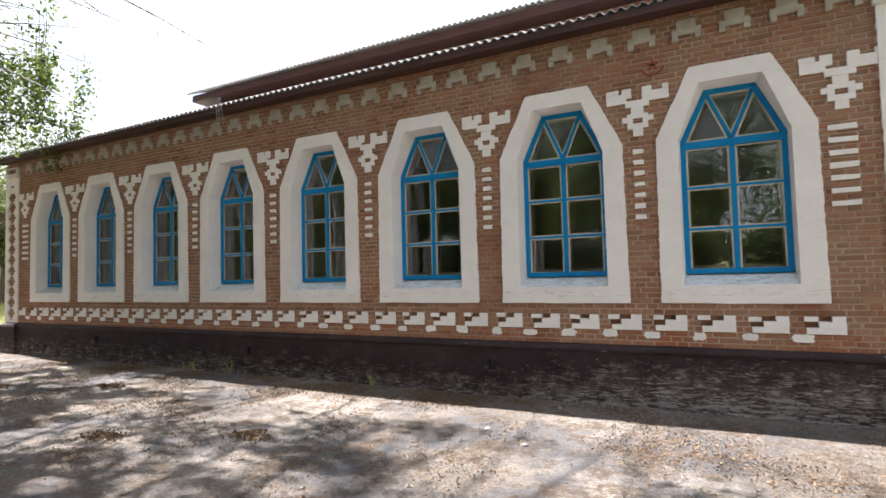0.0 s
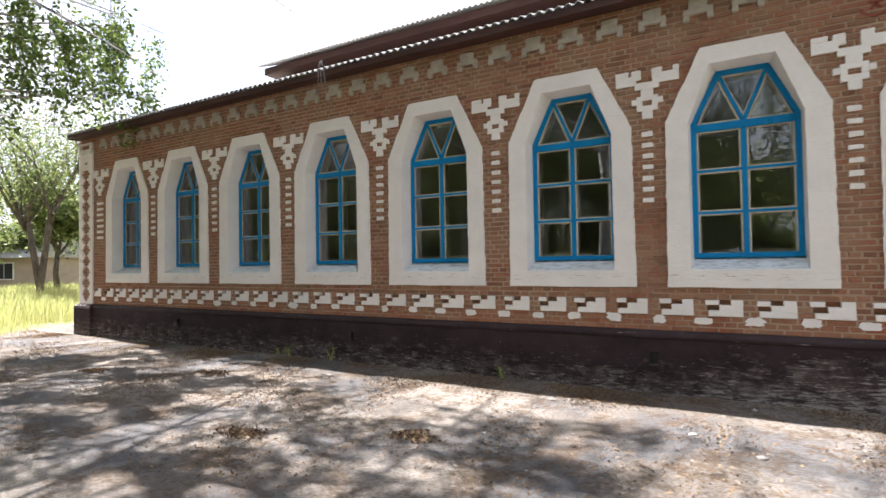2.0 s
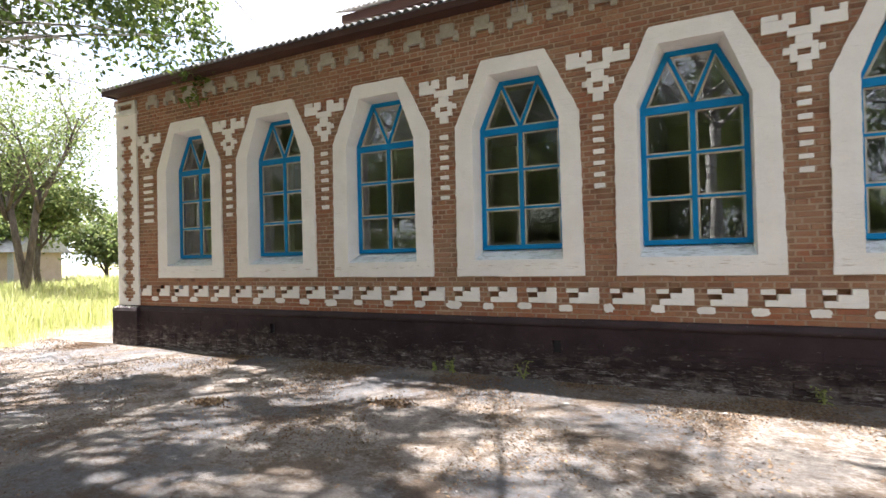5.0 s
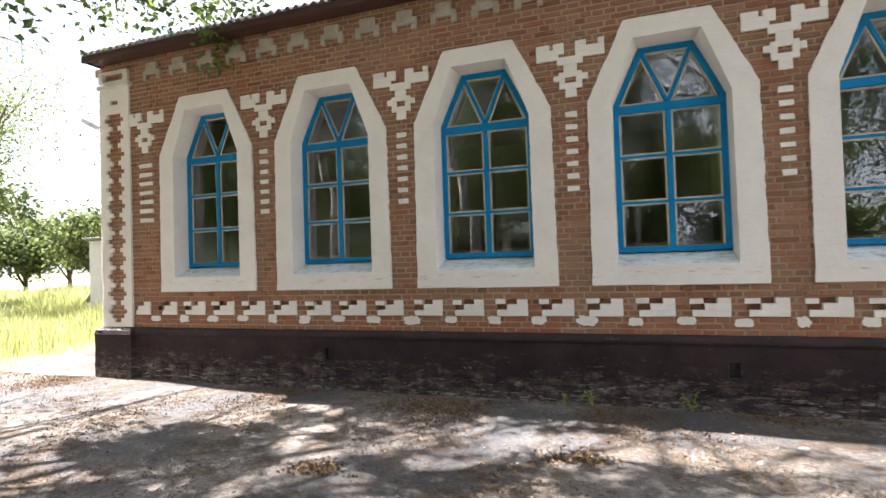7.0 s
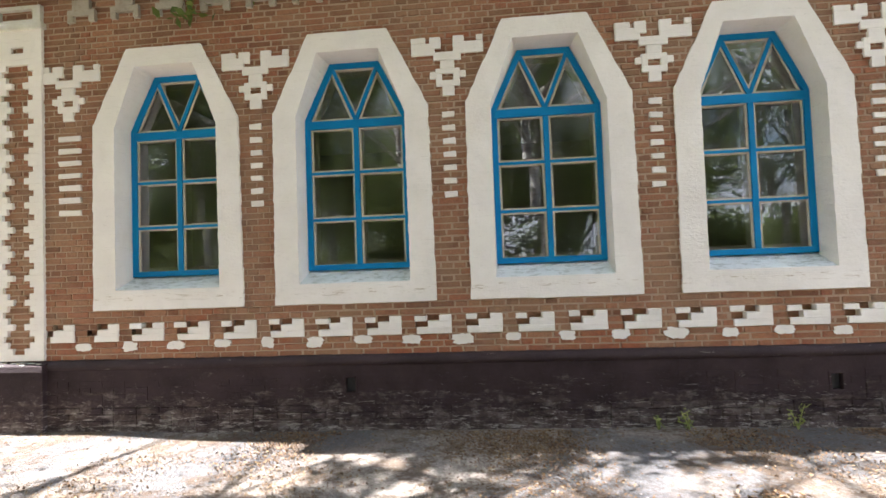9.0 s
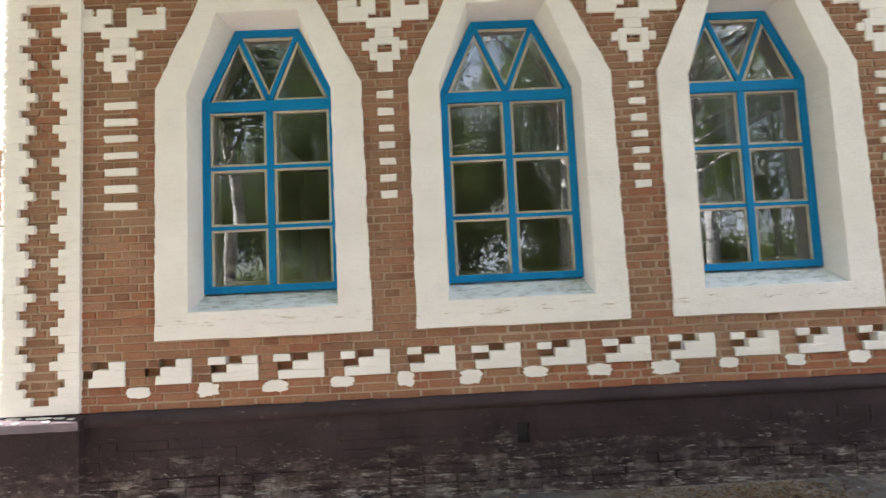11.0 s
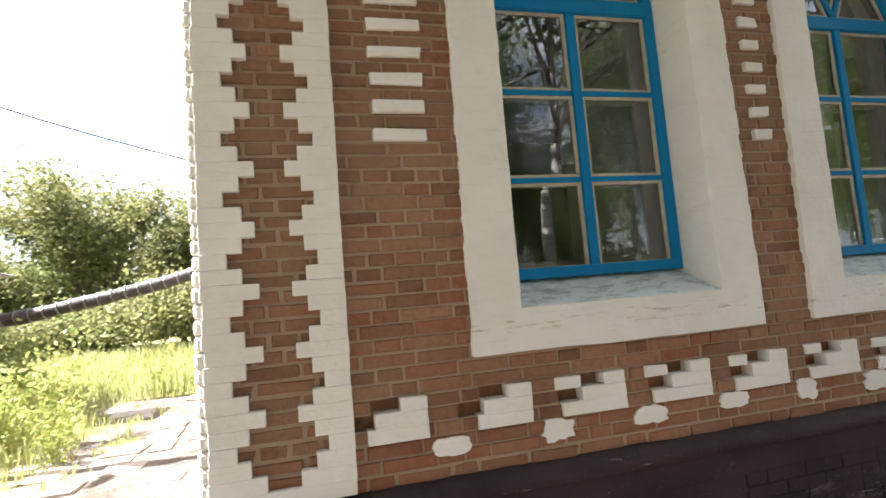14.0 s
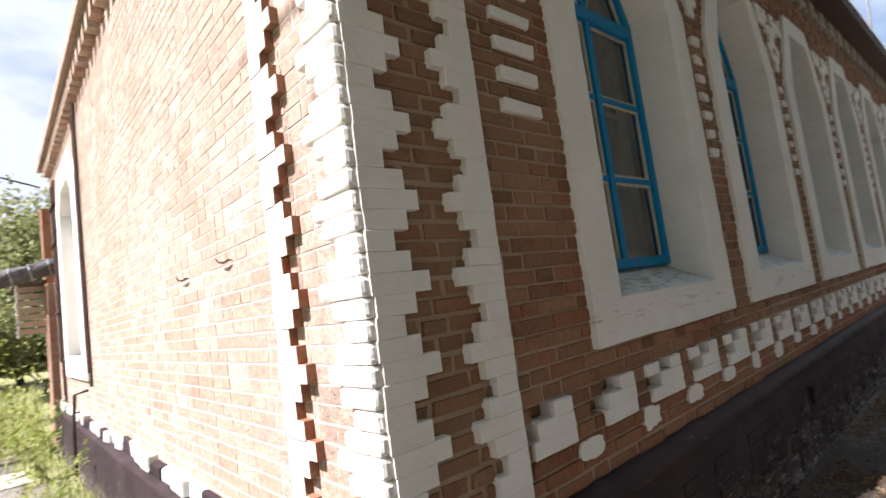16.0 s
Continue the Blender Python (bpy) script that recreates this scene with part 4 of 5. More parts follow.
def tree(x, y, tall, spread, seed, leaf, n_leaves, size, label, trunk_r=0.16, bark=None, lean=(0, 0), clear=0.35, stems=1, group="", puff=0.5):
    """A tapered trunk, forking limbs and leaves in loose clumps about their ends."""
    rnd = random.Random(seed)
    r = np.random.RandomState(seed)
    t = thing("tree", label, "tree", group, at=(x, y, 0))
    g, tips = Geo(), []
    for s in range(stems):
        a = rnd.uniform(0, 6.28) if stems < 2 else 0.6 + s * math.pi
        top = Vector((lean[0] + (math.cos(a) * 0.8 if stems > 1 else 0), lean[1] + (math.sin(a) * 0.5 if stems > 1 else 0), tall * clear))
        base = Vector((0.12 * s, 0.08 * s, -0.05))
        mid = (base + top) / 2 + Vector((rnd.uniform(-0.15, 0.15), rnd.uniform(-0.15, 0.15), 0))
        g.tube([base, base + Vector((0, 0, 0.25)), mid, top], [trunk_r * 1.3, trunk_r, trunk_r * 0.85, trunk_r * 0.7], 10)
        for i in range(6):
            b = 6.28 * i / 6 + rnd.uniform(-0.4, 0.4)
            out = spread / tall * rnd.uniform(0.5, 1.4)
            grow(g, top - Vector((0, 0, rnd.uniform(0, tall * 0.12))), Vector((math.cos(b) * out, math.sin(b) * out, 0.75)).normalized(), trunk_r * 0.5, tall * rnd.uniform(0.26, 0.38), 2, rnd, tips)
    part("trunk", g, bark or M_BARK, t, smooth=True)
    tp = np.array(tips)
    pick = tp[r.randint(0, len(tp), n_leaves)]
    pos = pick + r.normal(size=(n_leaves, 3)) * puff * np.array([1, 1, 0.75]) * r.uniform(0.3, 1, (n_leaves, 1))
    pos = pos[pos[:, 2] > tall * 0.16]
    cards("crown", leaf, pos, r.uniform(0.6, 1.3, len(pos)) * size, r.normal(size=(len(pos), 3)) + np.array([0, 0, 0.6]), parent=t, kind="stuff")
    return t


def birch(x, y, tall, reach, seed, strands, label, lowest, lean=(0, 0), group="", leaves_each=46, leaf_size=0.036, fuzz=0.085, short_of=99.0, airy=0.0):
    """A birch: pale trunk, arching limbs and thin twigs that hang straight down."""
    rnd = random.Random(seed)
    r = np.random.RandomState(seed)
    t = thing("birch_tree", label, "tree", group, at=(x, y, 0))
    g = Geo()
    top = Vector((lean[0] * 0.35, lean[1] * 0.35, tall))
    trunk = [Vector((0, 0, -0.05)), Vector((0.05, 0, tall * 0.25)), Vector((lean[0] * 0.15, lean[1] * 0.15, tall * 0.6)), top]
    g.tube(trunk, [0.20, 0.15, 0.10, 0.02], 10)
    twig = Geo()
    pos = []
    limbs = max(8, strands // 14)
    for i in range(limbs):
        f = 0.35 + 0.6 * i / limbs
        p0 = Vector((lean[0] * 0.2 * f, lean[1] * 0.2 * f, tall * f))
        a = i * 2.4 + rnd.uniform(-0.3, 0.3)
        rr = reach * rnd.uniform(0.55, 1.0) * (1.15 - 0.6 * f)
        end = p0 + Vector((math.cos(a) * rr + lean[0] * 0.8, math.sin(a) * rr + lean[1] * 0.8, tall * 0.12 * rnd.uniform(0.2, 1)))
        mid = (p0 + end) / 2 + Vector((0, 0, 0.9))
        path = [p0 * (1 - s) ** 2 + mid * 2 * s * (1 - s) + end * s * s for s in [k / 7 for k in range(8)]]
        g.tube(path, [0.06 * (1 - 0.85 * k / 7) for k in range(8)], 5)
        bunch = [path[2 + j % 6] + Vector((rnd.gauss(0, 0.45), rnd.gauss(0, 0.45), rnd.uniform(-0.2, 0.4))) for j in range(7)]
        for s in range(strands // limbs):
            q = bunch[rnd.randint(0, 6)] + Vector((rnd.gauss(0, 0.2), rnd.gauss(0, 0.2), rnd.uniform(-0.15, 0.2)))
            drop = rnd.uniform(0.8, 3.4)
            if q.z - drop < lowest:
                drop = q.z - lowest - rnd.uniform(0, 1.2)
            if drop < 0.3:
                continue
            sway = Vector((rnd.uniform(-0.25, 0.25), rnd.uniform(-0.25, 0.25), 0))
            line = [q + sway * (k / 3) ** 2 - Vector((0, 0, drop * k / 3)) for k in range(4)]
            twig.tube(line, [0.006, 0.005, 0.004, 0.002], 3)
            m = int(leaves_each * drop / 2.2)
            sx = np.sort(r.uniform(0, 1, m)) ** 0.9
            base = np.array(q)[None] + np.array(sway)[None] * (sx[:, None] ** 2) - np.array([[0, 0, drop]]) * sx[:, None]
            pos.append(base + r.normal(size=(m, 3)) * np.array([fuzz, fuzz, 0.06]))
    part("trunk", g, M_BIRCH_BARK, t, "black-flecked white birch trunk", smooth=True)
    part("hanging_twig", twig, M_BARK, t, kind="stuff")
    pos = np.concatenate(pos)
    pos = pos[pos[:, 1] + y < short_of]
    # drop high leaves and those that would shade the sunny side wall
    if airy:
        pos = pos[(pos[:, 2] < airy) | (r.uniform(0, 1, len(pos)) < 0.10)]
    wx, wy = pos[:, 0] + x, pos[:, 1] + y
    pos = pos[~((wx < 0.3) & (wy > -0.35) & (pos[:, 2] - (0.3 - wx) / 0.77 < 5.2))]
    # thin leaves whose shadow would land on the bright corner of the yard
    sx, sy = pos[:, 0] + x + 0.77 * pos[:, 2], pos[:, 1] + y - 0.09 * pos[:, 2]
    pos = pos[~((sx < 3.4) & (sy > -2.35)) | (r.uniform(0, 1, len(pos)) < 0.12)]
    # gaps in the canopy, cut by shadow position to lay out the yard's sun patches
    sx, sy = pos[:, 0] + x + 0.77 * pos[:, 2], pos[:, 1] + y - 0.09 * pos[:, 2]
    if y > -11:
        gap = np.array([noise.noise(Vector((p * 0.62, q * 1.15, 5.0))) + 0.55 * noise.noise(Vector((p * 1.7, q * 2.6, 1.0))) for p, q in zip(sx, sy)])
        gap += np.where((sx > 14.0) & (sx < 19.0) & (sy > -2.4), 0.8, 0.0) + np.where((sx > 11.6) & (sx <= 14.0) & (sy > -1.15), 0.3, 0.0)
        gap -= np.where((sx > 5.2) & (sx < 7.4) & (sy > -1.3), 0.25, 0.0)
        pos = pos[(gap < 0.10) | (r.uniform(0, 1, len(pos)) < 0.07)]
    cards("crown", M_BIRCH, pos, r.uniform(0.65, 1.25, len(pos)) * leaf_size, r.normal(size=(len(pos), 3)), parent=t, kind="stuff")
    return t


birch(-3.6, -4.4, 11.5, 5.4, 11, 1020, "weeping birch hanging long leafy strands over the yard", 4.3, (3.8, 2.0), "birches", 150, 0.062, 0.13, airy=7.6)
# unseen birches, their crowns leaned over the yard to cast its dappled shade
for i, (bx, by, ta) in enumerate(((-1.6, -9.2, 14), (3.0, -9.8, 13.5), (7.0, -9.4, 14.5), (11.0, -9.8, 13.5))):
    birch(bx, by, ta, 5.4, 30 + i, 560, "tall weeping birch added out of view to dapple the yard", 7.4, (0.0, 7.0), "birches", (84, 95, 95, 34)[i], 0.07, 0.2, 0.9 if i < 2 else -0.7)
for i in range(6):
    birch(-6.0 + i * 4.7, -14.5 - (i % 2) * 1.6, 12.5, 4.2, 60 + i, 420, "weeping birch hanging low behind the yard", 1.6, (0.0, 0.0), "birches", 110 if i < 5 else 60, 0.055, 0.2)
for i, (bx, by) in enumerate(((-10.5, -11.5), (-15.5, -9.0), (-13.0, -15.0), (21.8, -12.0), (25.5, -15.5), (23.5, -8.5))):
    birch(bx, by, 12.0, 4.2, 70 + i, 380, "weeping birch hanging low behind the yard", 1.4, (0.0, 0.0), "birches", 80, 0.065, 0.22)

# trees about the meadow
tree(-15.4, 5.7, 10.4, 6.5, 3, M_LEAF, 9500, 0.075, "old two-stemmed fruit tree in the meadow with an airy crown", 0.17, stems=2, clear=0.46, puff=1.25)
tree(-13.5, 9.8, 5.6, 3.4, 5, M_LEAF, 8000, 0.10, "low crooked apple tree behind the meadow", 0.16, lean=(0.8, 0), clear=0.30, puff=0.5)
tree(-20.0, 3.5, 6.2, 4.0, 8, M_LEAF, 8000, 0.13, "round fruit tree at the edge of the meadow", 0.15, clear=0.28, puff=0.7)
tree(-22.0, 9.5, 8.0, 4.0, 9, M_LEAF, 9000, 0.14, "green tree behind the low house", 0.18, puff=0.8)
rn = random.Random(5)
tree(-9.6, 29.0, 13.4, 4.6, 49, M_LEAF_WOOD, 22000, 0.12, "tall round sunlit tree rising over the wood", 0.25, clear=0.22, group="wood behind the meadow", puff=0.9)
tree(-5.0, 30.0, 11.7, 3.6, 48, M_LEAF_WOOD, 14000, 0.12, "tall pale green tree at the edge of the wood", 0.2, clear=0.2, group="wood behind the meadow", puff=0.8)
for i in range(15):
    a = i / 14
    tx, ty = -20 + 34 * a + rn.uniform(-1, 1), 28 + rn.uniform(-2.5, 3.5)
    if -13 < tx < -3:
        continue
    tree(tx, ty, ((6.2, 7.2)[i % 2] if tx < -3 else (10.8, 8.8, 10.2)[i % 3]) + rn.uniform(-0.6, 0.6), 5.0, 50 + i, (M_LEAF_WOOD, M_LEAF, M_LEAF_WOOD)[i % 3], 14000, 0.13, "dense green tree in the wood behind the meadow", 0.2, clear=0.2, group="wood behind the meadow", puff=1.0)
for i, (tx, ta) in enumerate(((-19, 8.0), (-14.5, 7.4), (-12, 10.4), (-7.2, 11.8), (-2.6, 11.0), (1.5, 11.6))):
    tree(tx, 35.0 + i % 2, ta, 5.0, 170 + i, (M_LEAF, M_LEAF_WOOD)[i % 2], 14000, 0.15, "dense green tree deep in the wood", 0.2, clear=0.14, group="wood behind the meadow", puff=1.2)
for i in range(16):
    tx, ty = -19 + 2.1 * i + rn.uniform(-0.8, 0.8), 23 + rn.uniform(-1.5, 2)
    tree(tx, ty, rn.uniform(2.4, 5.8), 4.5, 140 + i, (M_LEAF_WOOD, M_LEAF_WOOD, M_LEAF)[i % 3], 6500, 0.11, "leafy bush at the foot of the wood", 0.06, clear=0.10, group="bushes before the wood", puff=0.75)
for i in range(9):
    tx, ty = -31 - rn.uniform(0, 6), -8 + i * 4.0
    tree(tx, ty, rn.uniform(6, 9), 4.0, 80 + i, M_LEAF, 8000, 0.17, "green tree along the lane beyond the meadow", 0.18, clear=0.22, group="trees along the lane", puff=0.9)
for i in range(10):
    tree(-27 + i * 4.6, -20 - rn.uniform(0, 4), rn.uniform(10, 13), 4.5, 110 + i, M_LEAF_DARK, 9500, 0.13, "dark tree beyond the yard", 0.2, clear=0.2, group="trees beyond the yard", puff=1.1)

# unseen bushes added to block the bright horizon from the window reflections
for i in range(12):
    tree(-22 + i * 3.8, -17.6 - rn.uniform(0, 1.2), rn.uniform(4.6, 6.0), 4.5, 210 + i, M_LEAF_DARK, 6500, 0.095, "tall dark bush added behind the yard to darken window reflections", 0.06, clear=0.08, group="bushes behind the yard", puff=0.8)

# ---- grass ----
gr = np.random.RandomState(4)
cand = np.stack([gr.uniform(-34, 0.6, 260000), gr.uniform(-9, 24, 260000)], 1)
near = np.exp(-np.hypot(cand[:, 0] + 1, cand[:, 1] - 2) / 9.0)
keep = gr.uniform(0, 1, len(cand)) < np.clip(near * 1.6 + 0.12, 0, 1)
cand = cand[keep]
ok = np.array([in_meadow(a, b) > 0.15 * noise.noise(Vector((a * 1.3, b * 1.3, 9))) for a, b in cand])
cand = cand[ok]
cand = cand[~((cand[:, 0] > 0.1 + SLANT * cand[:, 1]) & (cand[:, 1] > -0.1) & (cand[:, 1] < 14))]
cand = cand[~((cand[:, 0] > -10.1) & (cand[:, 0] < -5.35) & (cand[:, 1] > 7.1) & (cand[:, 1] < 10.9))]
patch = np.array([noise.noise(Vector((a * 0.45, b * 0.45, 1.0))) + 0.5 * noise.noise(Vector((a * 1.6, b * 1.6, 4.0))) for a, b in cand])
closeness = np.array([min(1.0, max(0.0, in_meadow(a, b)) / 2.2) for a, b in cand])
thin = gr.uniform(0, 1, len(cand)) < np.clip(0.35 + closeness * 0.9 + patch * 0.6, 0.05, 1)
cand, patch, closeness = cand[thin], patch[thin], closeness[thin]
roots = np.concatenate([cand, np.zeros((len(cand), 1))], 1)
h = (0.14 + 0.50 * closeness) * np.clip(0.85 + 0.7 * patch, 0.35, 1.7) * gr.uniform(0.6, 1.25, len(cand))
dist = np.hypot(cand[:, 0], cand[:, 1])
ob = blades("meadow_grass", M_GRASS, roots, h, gr.uniform(0.05, 0.75, len(cand)) * h, 0.0026 + 0.0007 * dist)
tagged(ob, "tall yellow-green meadow grass going to seed", "grass", kind="stuff")


def weed(x, y, tall, seed, n, label, spread=0.3, mat=None, z=0.0):
    r = np.random.RandomState(seed)
    t = thing("weed", label, "weed", "tall weeds" if tall > 0.5 else "small weeds", at=(x, y, z))
    g = Geo()
    pos = []
    for s in range(max(2, int(n / 60))):
        a = r.uniform(0, 6.28)
        q = spread * r.uniform(0.1, 1)
        e = Vector((math.cos(a) * q, math.sin(a) * q, tall * r.uniform(0.6, 1)))
        g.tube([(0, 0, 0), e * 0.5 + Vector((0, 0, tall * 0.08)), e], [0.008, 0.006, 0.003], 4)
        m = n // max(2, int(n / 60))
        f = r.uniform(0.15, 1.0, m)
        pos.append(np.array(e)[None] * f[:, None] + r.normal(size=(m, 3)) * 0.09 * tall)
    part("stem", g, M_WEED, t)
    pos = np.concatenate(pos)
    pos[:, 2] = np.maximum(pos[:, 2], 0.01)
    cards("leaves", mat or M_WEED, pos, r.uniform(0.7, 1.3, len(pos)) * 0.036 * max(0.5, min(1.1, tall)), r.normal(size=(len(pos), 3)) + np.array([0, 0, 0.8]), 1.3, t, kind="stuff")
    return t


for i, (wx, wy, wh, wn_leaves) in enumerate(((11.68, -0.12, 0.27, 46), (7.3, -0.15, 0.16, 34), (7.58, -0.14, 0.26, 46), (8.56, -0.13, 0.24, 38))):
    weed(wx, wy, wh, 1 + i, wn_leaves, "small bright weed sprouting at the foot of the plinth", 0.11)
for i, (wx, wy, wh) in enumerate(((-2.75, 5.9, 1.6), (-3.3, 5.9, 1.1), (-3.0, 5.2, 1.15), (-3.9, 6.5, 1.0), (-2.3, 5.0, 0.8))):
    weed(wx, wy, wh, 60 + i, 420, "tall yellow-green weed before the boiler house", 0.5)
weed(-4.85, 9.5, 1.7, 70, 620, "dark green shrub against the boiler house wall", 0.7, M_LEAF)
for i, (wx, wy, wh) in enumerate(((-3.3, 7.4, 0.8), (-4.6, 9.4, 1.7), (-4.3, 8.6, 1.4), (0.05, 7.2, 0.8), (-0.1, 5.4, 0.6), (0.2, 8.8, 1.1), (-0.1, 10.0, 1.9), (-0.6, 10.4, 1.5), (-6.0, 6.6, 0.7), (-1.6, 10.2, 1.1), (-2.6, 10.6, 1.0))):
    weed(wx, wy, wh, 20 + i, 220, "tall leafy weed in the meadow grass", 0.45)

# litter: dry leaves and pebbles on the yard
lr = np.random.RandomState(12)
n = 190000
lx, ly = lr.uniform(-2.0, 19, n), -0.12 - np.abs(np.where(lr.uniform(0, 1, n) < 0.3, lr.normal(0, 0.5, n), lr.normal(0, 3.0, n)))
clump = np.array([noise.noise(Vector((a * 0.9, b * 0.9, 2.0))) for a, b in zip(lx, ly)])
sel = (ly > -9) & (lr.uniform(0, 1, n) < np.clip(0.25 + clump * 1.6, 0.04, 1))
lp = np.stack([lx[sel], ly[sel], [land(a, b) + 0.009 for a, b in zip(lx[sel], ly[sel])]], 1)
ob = cards("leaf_litter", M_LITTER, lp, lr.uniform(0.005, 0.017, len(lp)), lr.normal(size=(len(lp), 3)) * 0.6 + np.array([0, 0, 1]))
tagged(ob, "dry brown leaves and catkins scattered over the yard", "leaf litter", kind="stuff")
g = Geo()
pr = random.Random(3)
for i in range(900):
    x, y, s = pr.uniform(-2, 18.5), -0.2 - abs(pr.gauss(0, 2.6)), pr.uniform(0.006, 0.02) * (2.0 if pr.random() < 0.04 else 1)
    z = land(x, y)
    c = [Vector((pr.uniform(0.7, 1.2) * s * dx, pr.uniform(0.7, 1.2) * s * dy, pr.uniform(0.4, 0.8) * s * dz)) for dx, dy, dz in ((1, 0, 0), (-1, 0, 0), (0, 1, 0), (0, -1, 0), (0, 0, 1), (0, 0, -1))]
    g.add([(x + q.x, y + q.y, z + q.z + 0.2 * s) for q in c], [(0, 2, 4), (2, 1, 4), (1, 3, 4), (3, 0, 4), (2, 0, 5), (1, 2, 5), (3, 1, 5), (0, 3, 5)])
tagged(new("pebbles", fix(g.mesh("pebbles", M_STONE))), "small pebbles and plaster crumbs on the yard", "gravel", kind="stuff")

for i, (x, y, sz) in enumerate(((12.69, -0.93, 0.045), (14.24, -1.57, 0.035), (14.78, -1.94, 0.04), (9.3, -1.0, 0.035))):
    g = Geo()
    q = [(pr.uniform(0.75, 1.2) * sz * math.cos(a) * 1.2, pr.uniform(0.7, 1.1) * sz * math.sin(a)) for a in [6.283 * k / 7 for k in range(7)]]
    hs = 0.55 * sz
    g.add([(u, v, -0.01) for u, v in q] + [(u * 0.95, v * 0.95, hs * 0.6) for u, v in q] + [(u * 0.5, v * 0.5, hs * pr.uniform(0.9, 1.2)) for u, v in q],
          [tuple(range(14, 21))] + [(k, (k + 1) % 7, (k + 1) % 7 + 7, k + 7) for k in range(7)] + [(k + 7, (k + 1) % 7 + 7, (k + 1) % 7 + 14, k + 14) for k in range(7)])
    st = solid("stone", g, M_STONE, "dark grey stone lying loose on the yard", "stone", bevel=0.003)
    st.location = (x, y, land(x, y))
    tagged(st, group="loose stones")
for i, (x, y, sz) in enumerate(((11.9, -2.81, 0.22), (7.57, -1.72, 0.26), (10.38, -3.46, 0.2), (5.6, -2.4, 0.2))):
    m = 420
    p = lr.normal(size=(m, 3)) * np.array([sz * 0.6, sz * 0.35, 0.0])
    p[:, 2] = 0.010 + 0.05 * sz * np.exp(-(p[:, 0] / sz) ** 2 * 2) * lr.uniform(0.1, 2.0, m)
    ob = cards("leaf_heap", M_LITTER, p, lr.uniform(0.008, 0.026, m), lr.normal(size=(m, 3)) + np.array([0, 0, 0.7]))
    ob.location = (x, y, land(x, y))
    tagged(ob, "small heap of dry brown birch leaves swept together", "leaf heap", "leaf heaps", "stuff")
for x, y, a, ln in ((14.04, -2.63, 2.5, 0.24), (9.6, -2.0, 0.4, 0.3), (6.2, -1.2, 1.2, 0.22)):
    ca, sa = math.cos(a) * ln, math.sin(a) * ln
    tw = thing("twig", "short dry twig lying on the yard", "twig", "fallen twigs", at=(x, y, land(x, y)))
    part("stem", Geo().tube([(0, 0, 0.012), (ca * 0.4, sa * 0.4 + 0.01, 0.016), (ca, sa, 0.012)], [0.007, 0.006, 0.003], 5).tube([(ca * 0.4, sa * 0.4 + 0.01, 0.016), (ca * 0.6 - sa * 0.2, sa * 0.6 + ca * 0.2, 0.014)], [0.004, 0.002], 4), M_BARK, tw)

# broken paving along the side wall
paving = thing("pavement", "old cracked concrete slabs with grass in the joints", "paving", kind="structure")
pv = random.Random(9)
for i in range(3):
    for j in range(6):
        if (i, j) in ((0, 0), (0, 3), (0, 5), (1, 4), (2, 1), (2, 5)):
            continue
        x0, y0 = -2.75 + i * 0.86 + 0.03 * j + pv.uniform(-0.08, 0.08), 3.1 + j * 1.06 + 0.3 * (i % 2) + pv.uniform(-0.1, 0.1)
        mx, my = pv.uniform(0.3, 0.5), pv.uniform(0.35, 0.65)
        for ax, bx, ay, by in ((0, mx, 0, my), (mx, 0.80, 0, my), (0, mx, my, 0.98), (mx, 0.80, my, 0.98)):
            if pv.random() < 0.28:
                continue
            q = [(x0 + cx_ + pv.uniform(-0.03, 0.03), y0 + cy_ + pv.uniform(-0.03, 0.03)) for cx_, cy_ in ((ax + 0.025, ay + 0.02), (bx - 0.01, ay + 0.02), (bx - 0.01, by - 0.02), (ax + 0.025, by - 0.02))]
            tilt = [pv.uniform(-0.012, 0.016) for _ in range(4)]
            g = Geo().add([(*p, -0.06) for p in q] + [(*p, 0.02 + c) for p, c in zip(q, tilt)], [(0, 1, 5, 4), (1, 2, 6, 5), (2, 3, 7, 6), (3, 0, 4, 7), (4, 5, 6, 7)])
            part("slab", g, M_SLAB, paving, bevel=0.012)

# ---- boiler house with its chimney ----
def brick_face(geo, x0, x1, z0, z1, bl, ch, gap, depth, rnd, cut=(), wob=0.003):
    """Bricks on the plane y = 0, facing -y."""
    row, z = 0, z0
    while z < z1 - ch * 0.4:
        x = x0 - (bl / 2 if row % 2 else 0)
        while x < x1:
            w = bl if rnd.random() < 0.72 else bl / 2
            a, b = max(x, x0), min(x + w, x1) - gap
            x += w
            if b - a < 0.03:
                continue
            zc = z + ch / 2
            if any(ca < (a + b) / 2 < cb and cc < zc < cd for ca, cb, cc, cd in cut):
                continue
            yy = depth + rnd.uniform(-wob, wob)
            geo.add([(a, yy, z), (b, yy, z), (b, yy, z + ch - gap), (a, yy, z + ch - gap), (a, 0.02, z), (b, 0.02, z), (b, 0.02, z + ch - gap), (a, 0.02, z + ch - gap)],
                    [(0, 1, 2, 3), (1, 5, 6, 2), (4, 0, 3, 7), (3, 2, 6, 7), (0, 4, 5, 1)])
        row, z = row + 1, z + ch


def turned(geo, ox, oy, deg):
    c, s = math.cos(radians(deg)), math.sin(radians(deg))
    geo.v = [(ox + c * x - s * y, oy + s * x + c * y, z) for x, y, z in geo.v]
    return geo


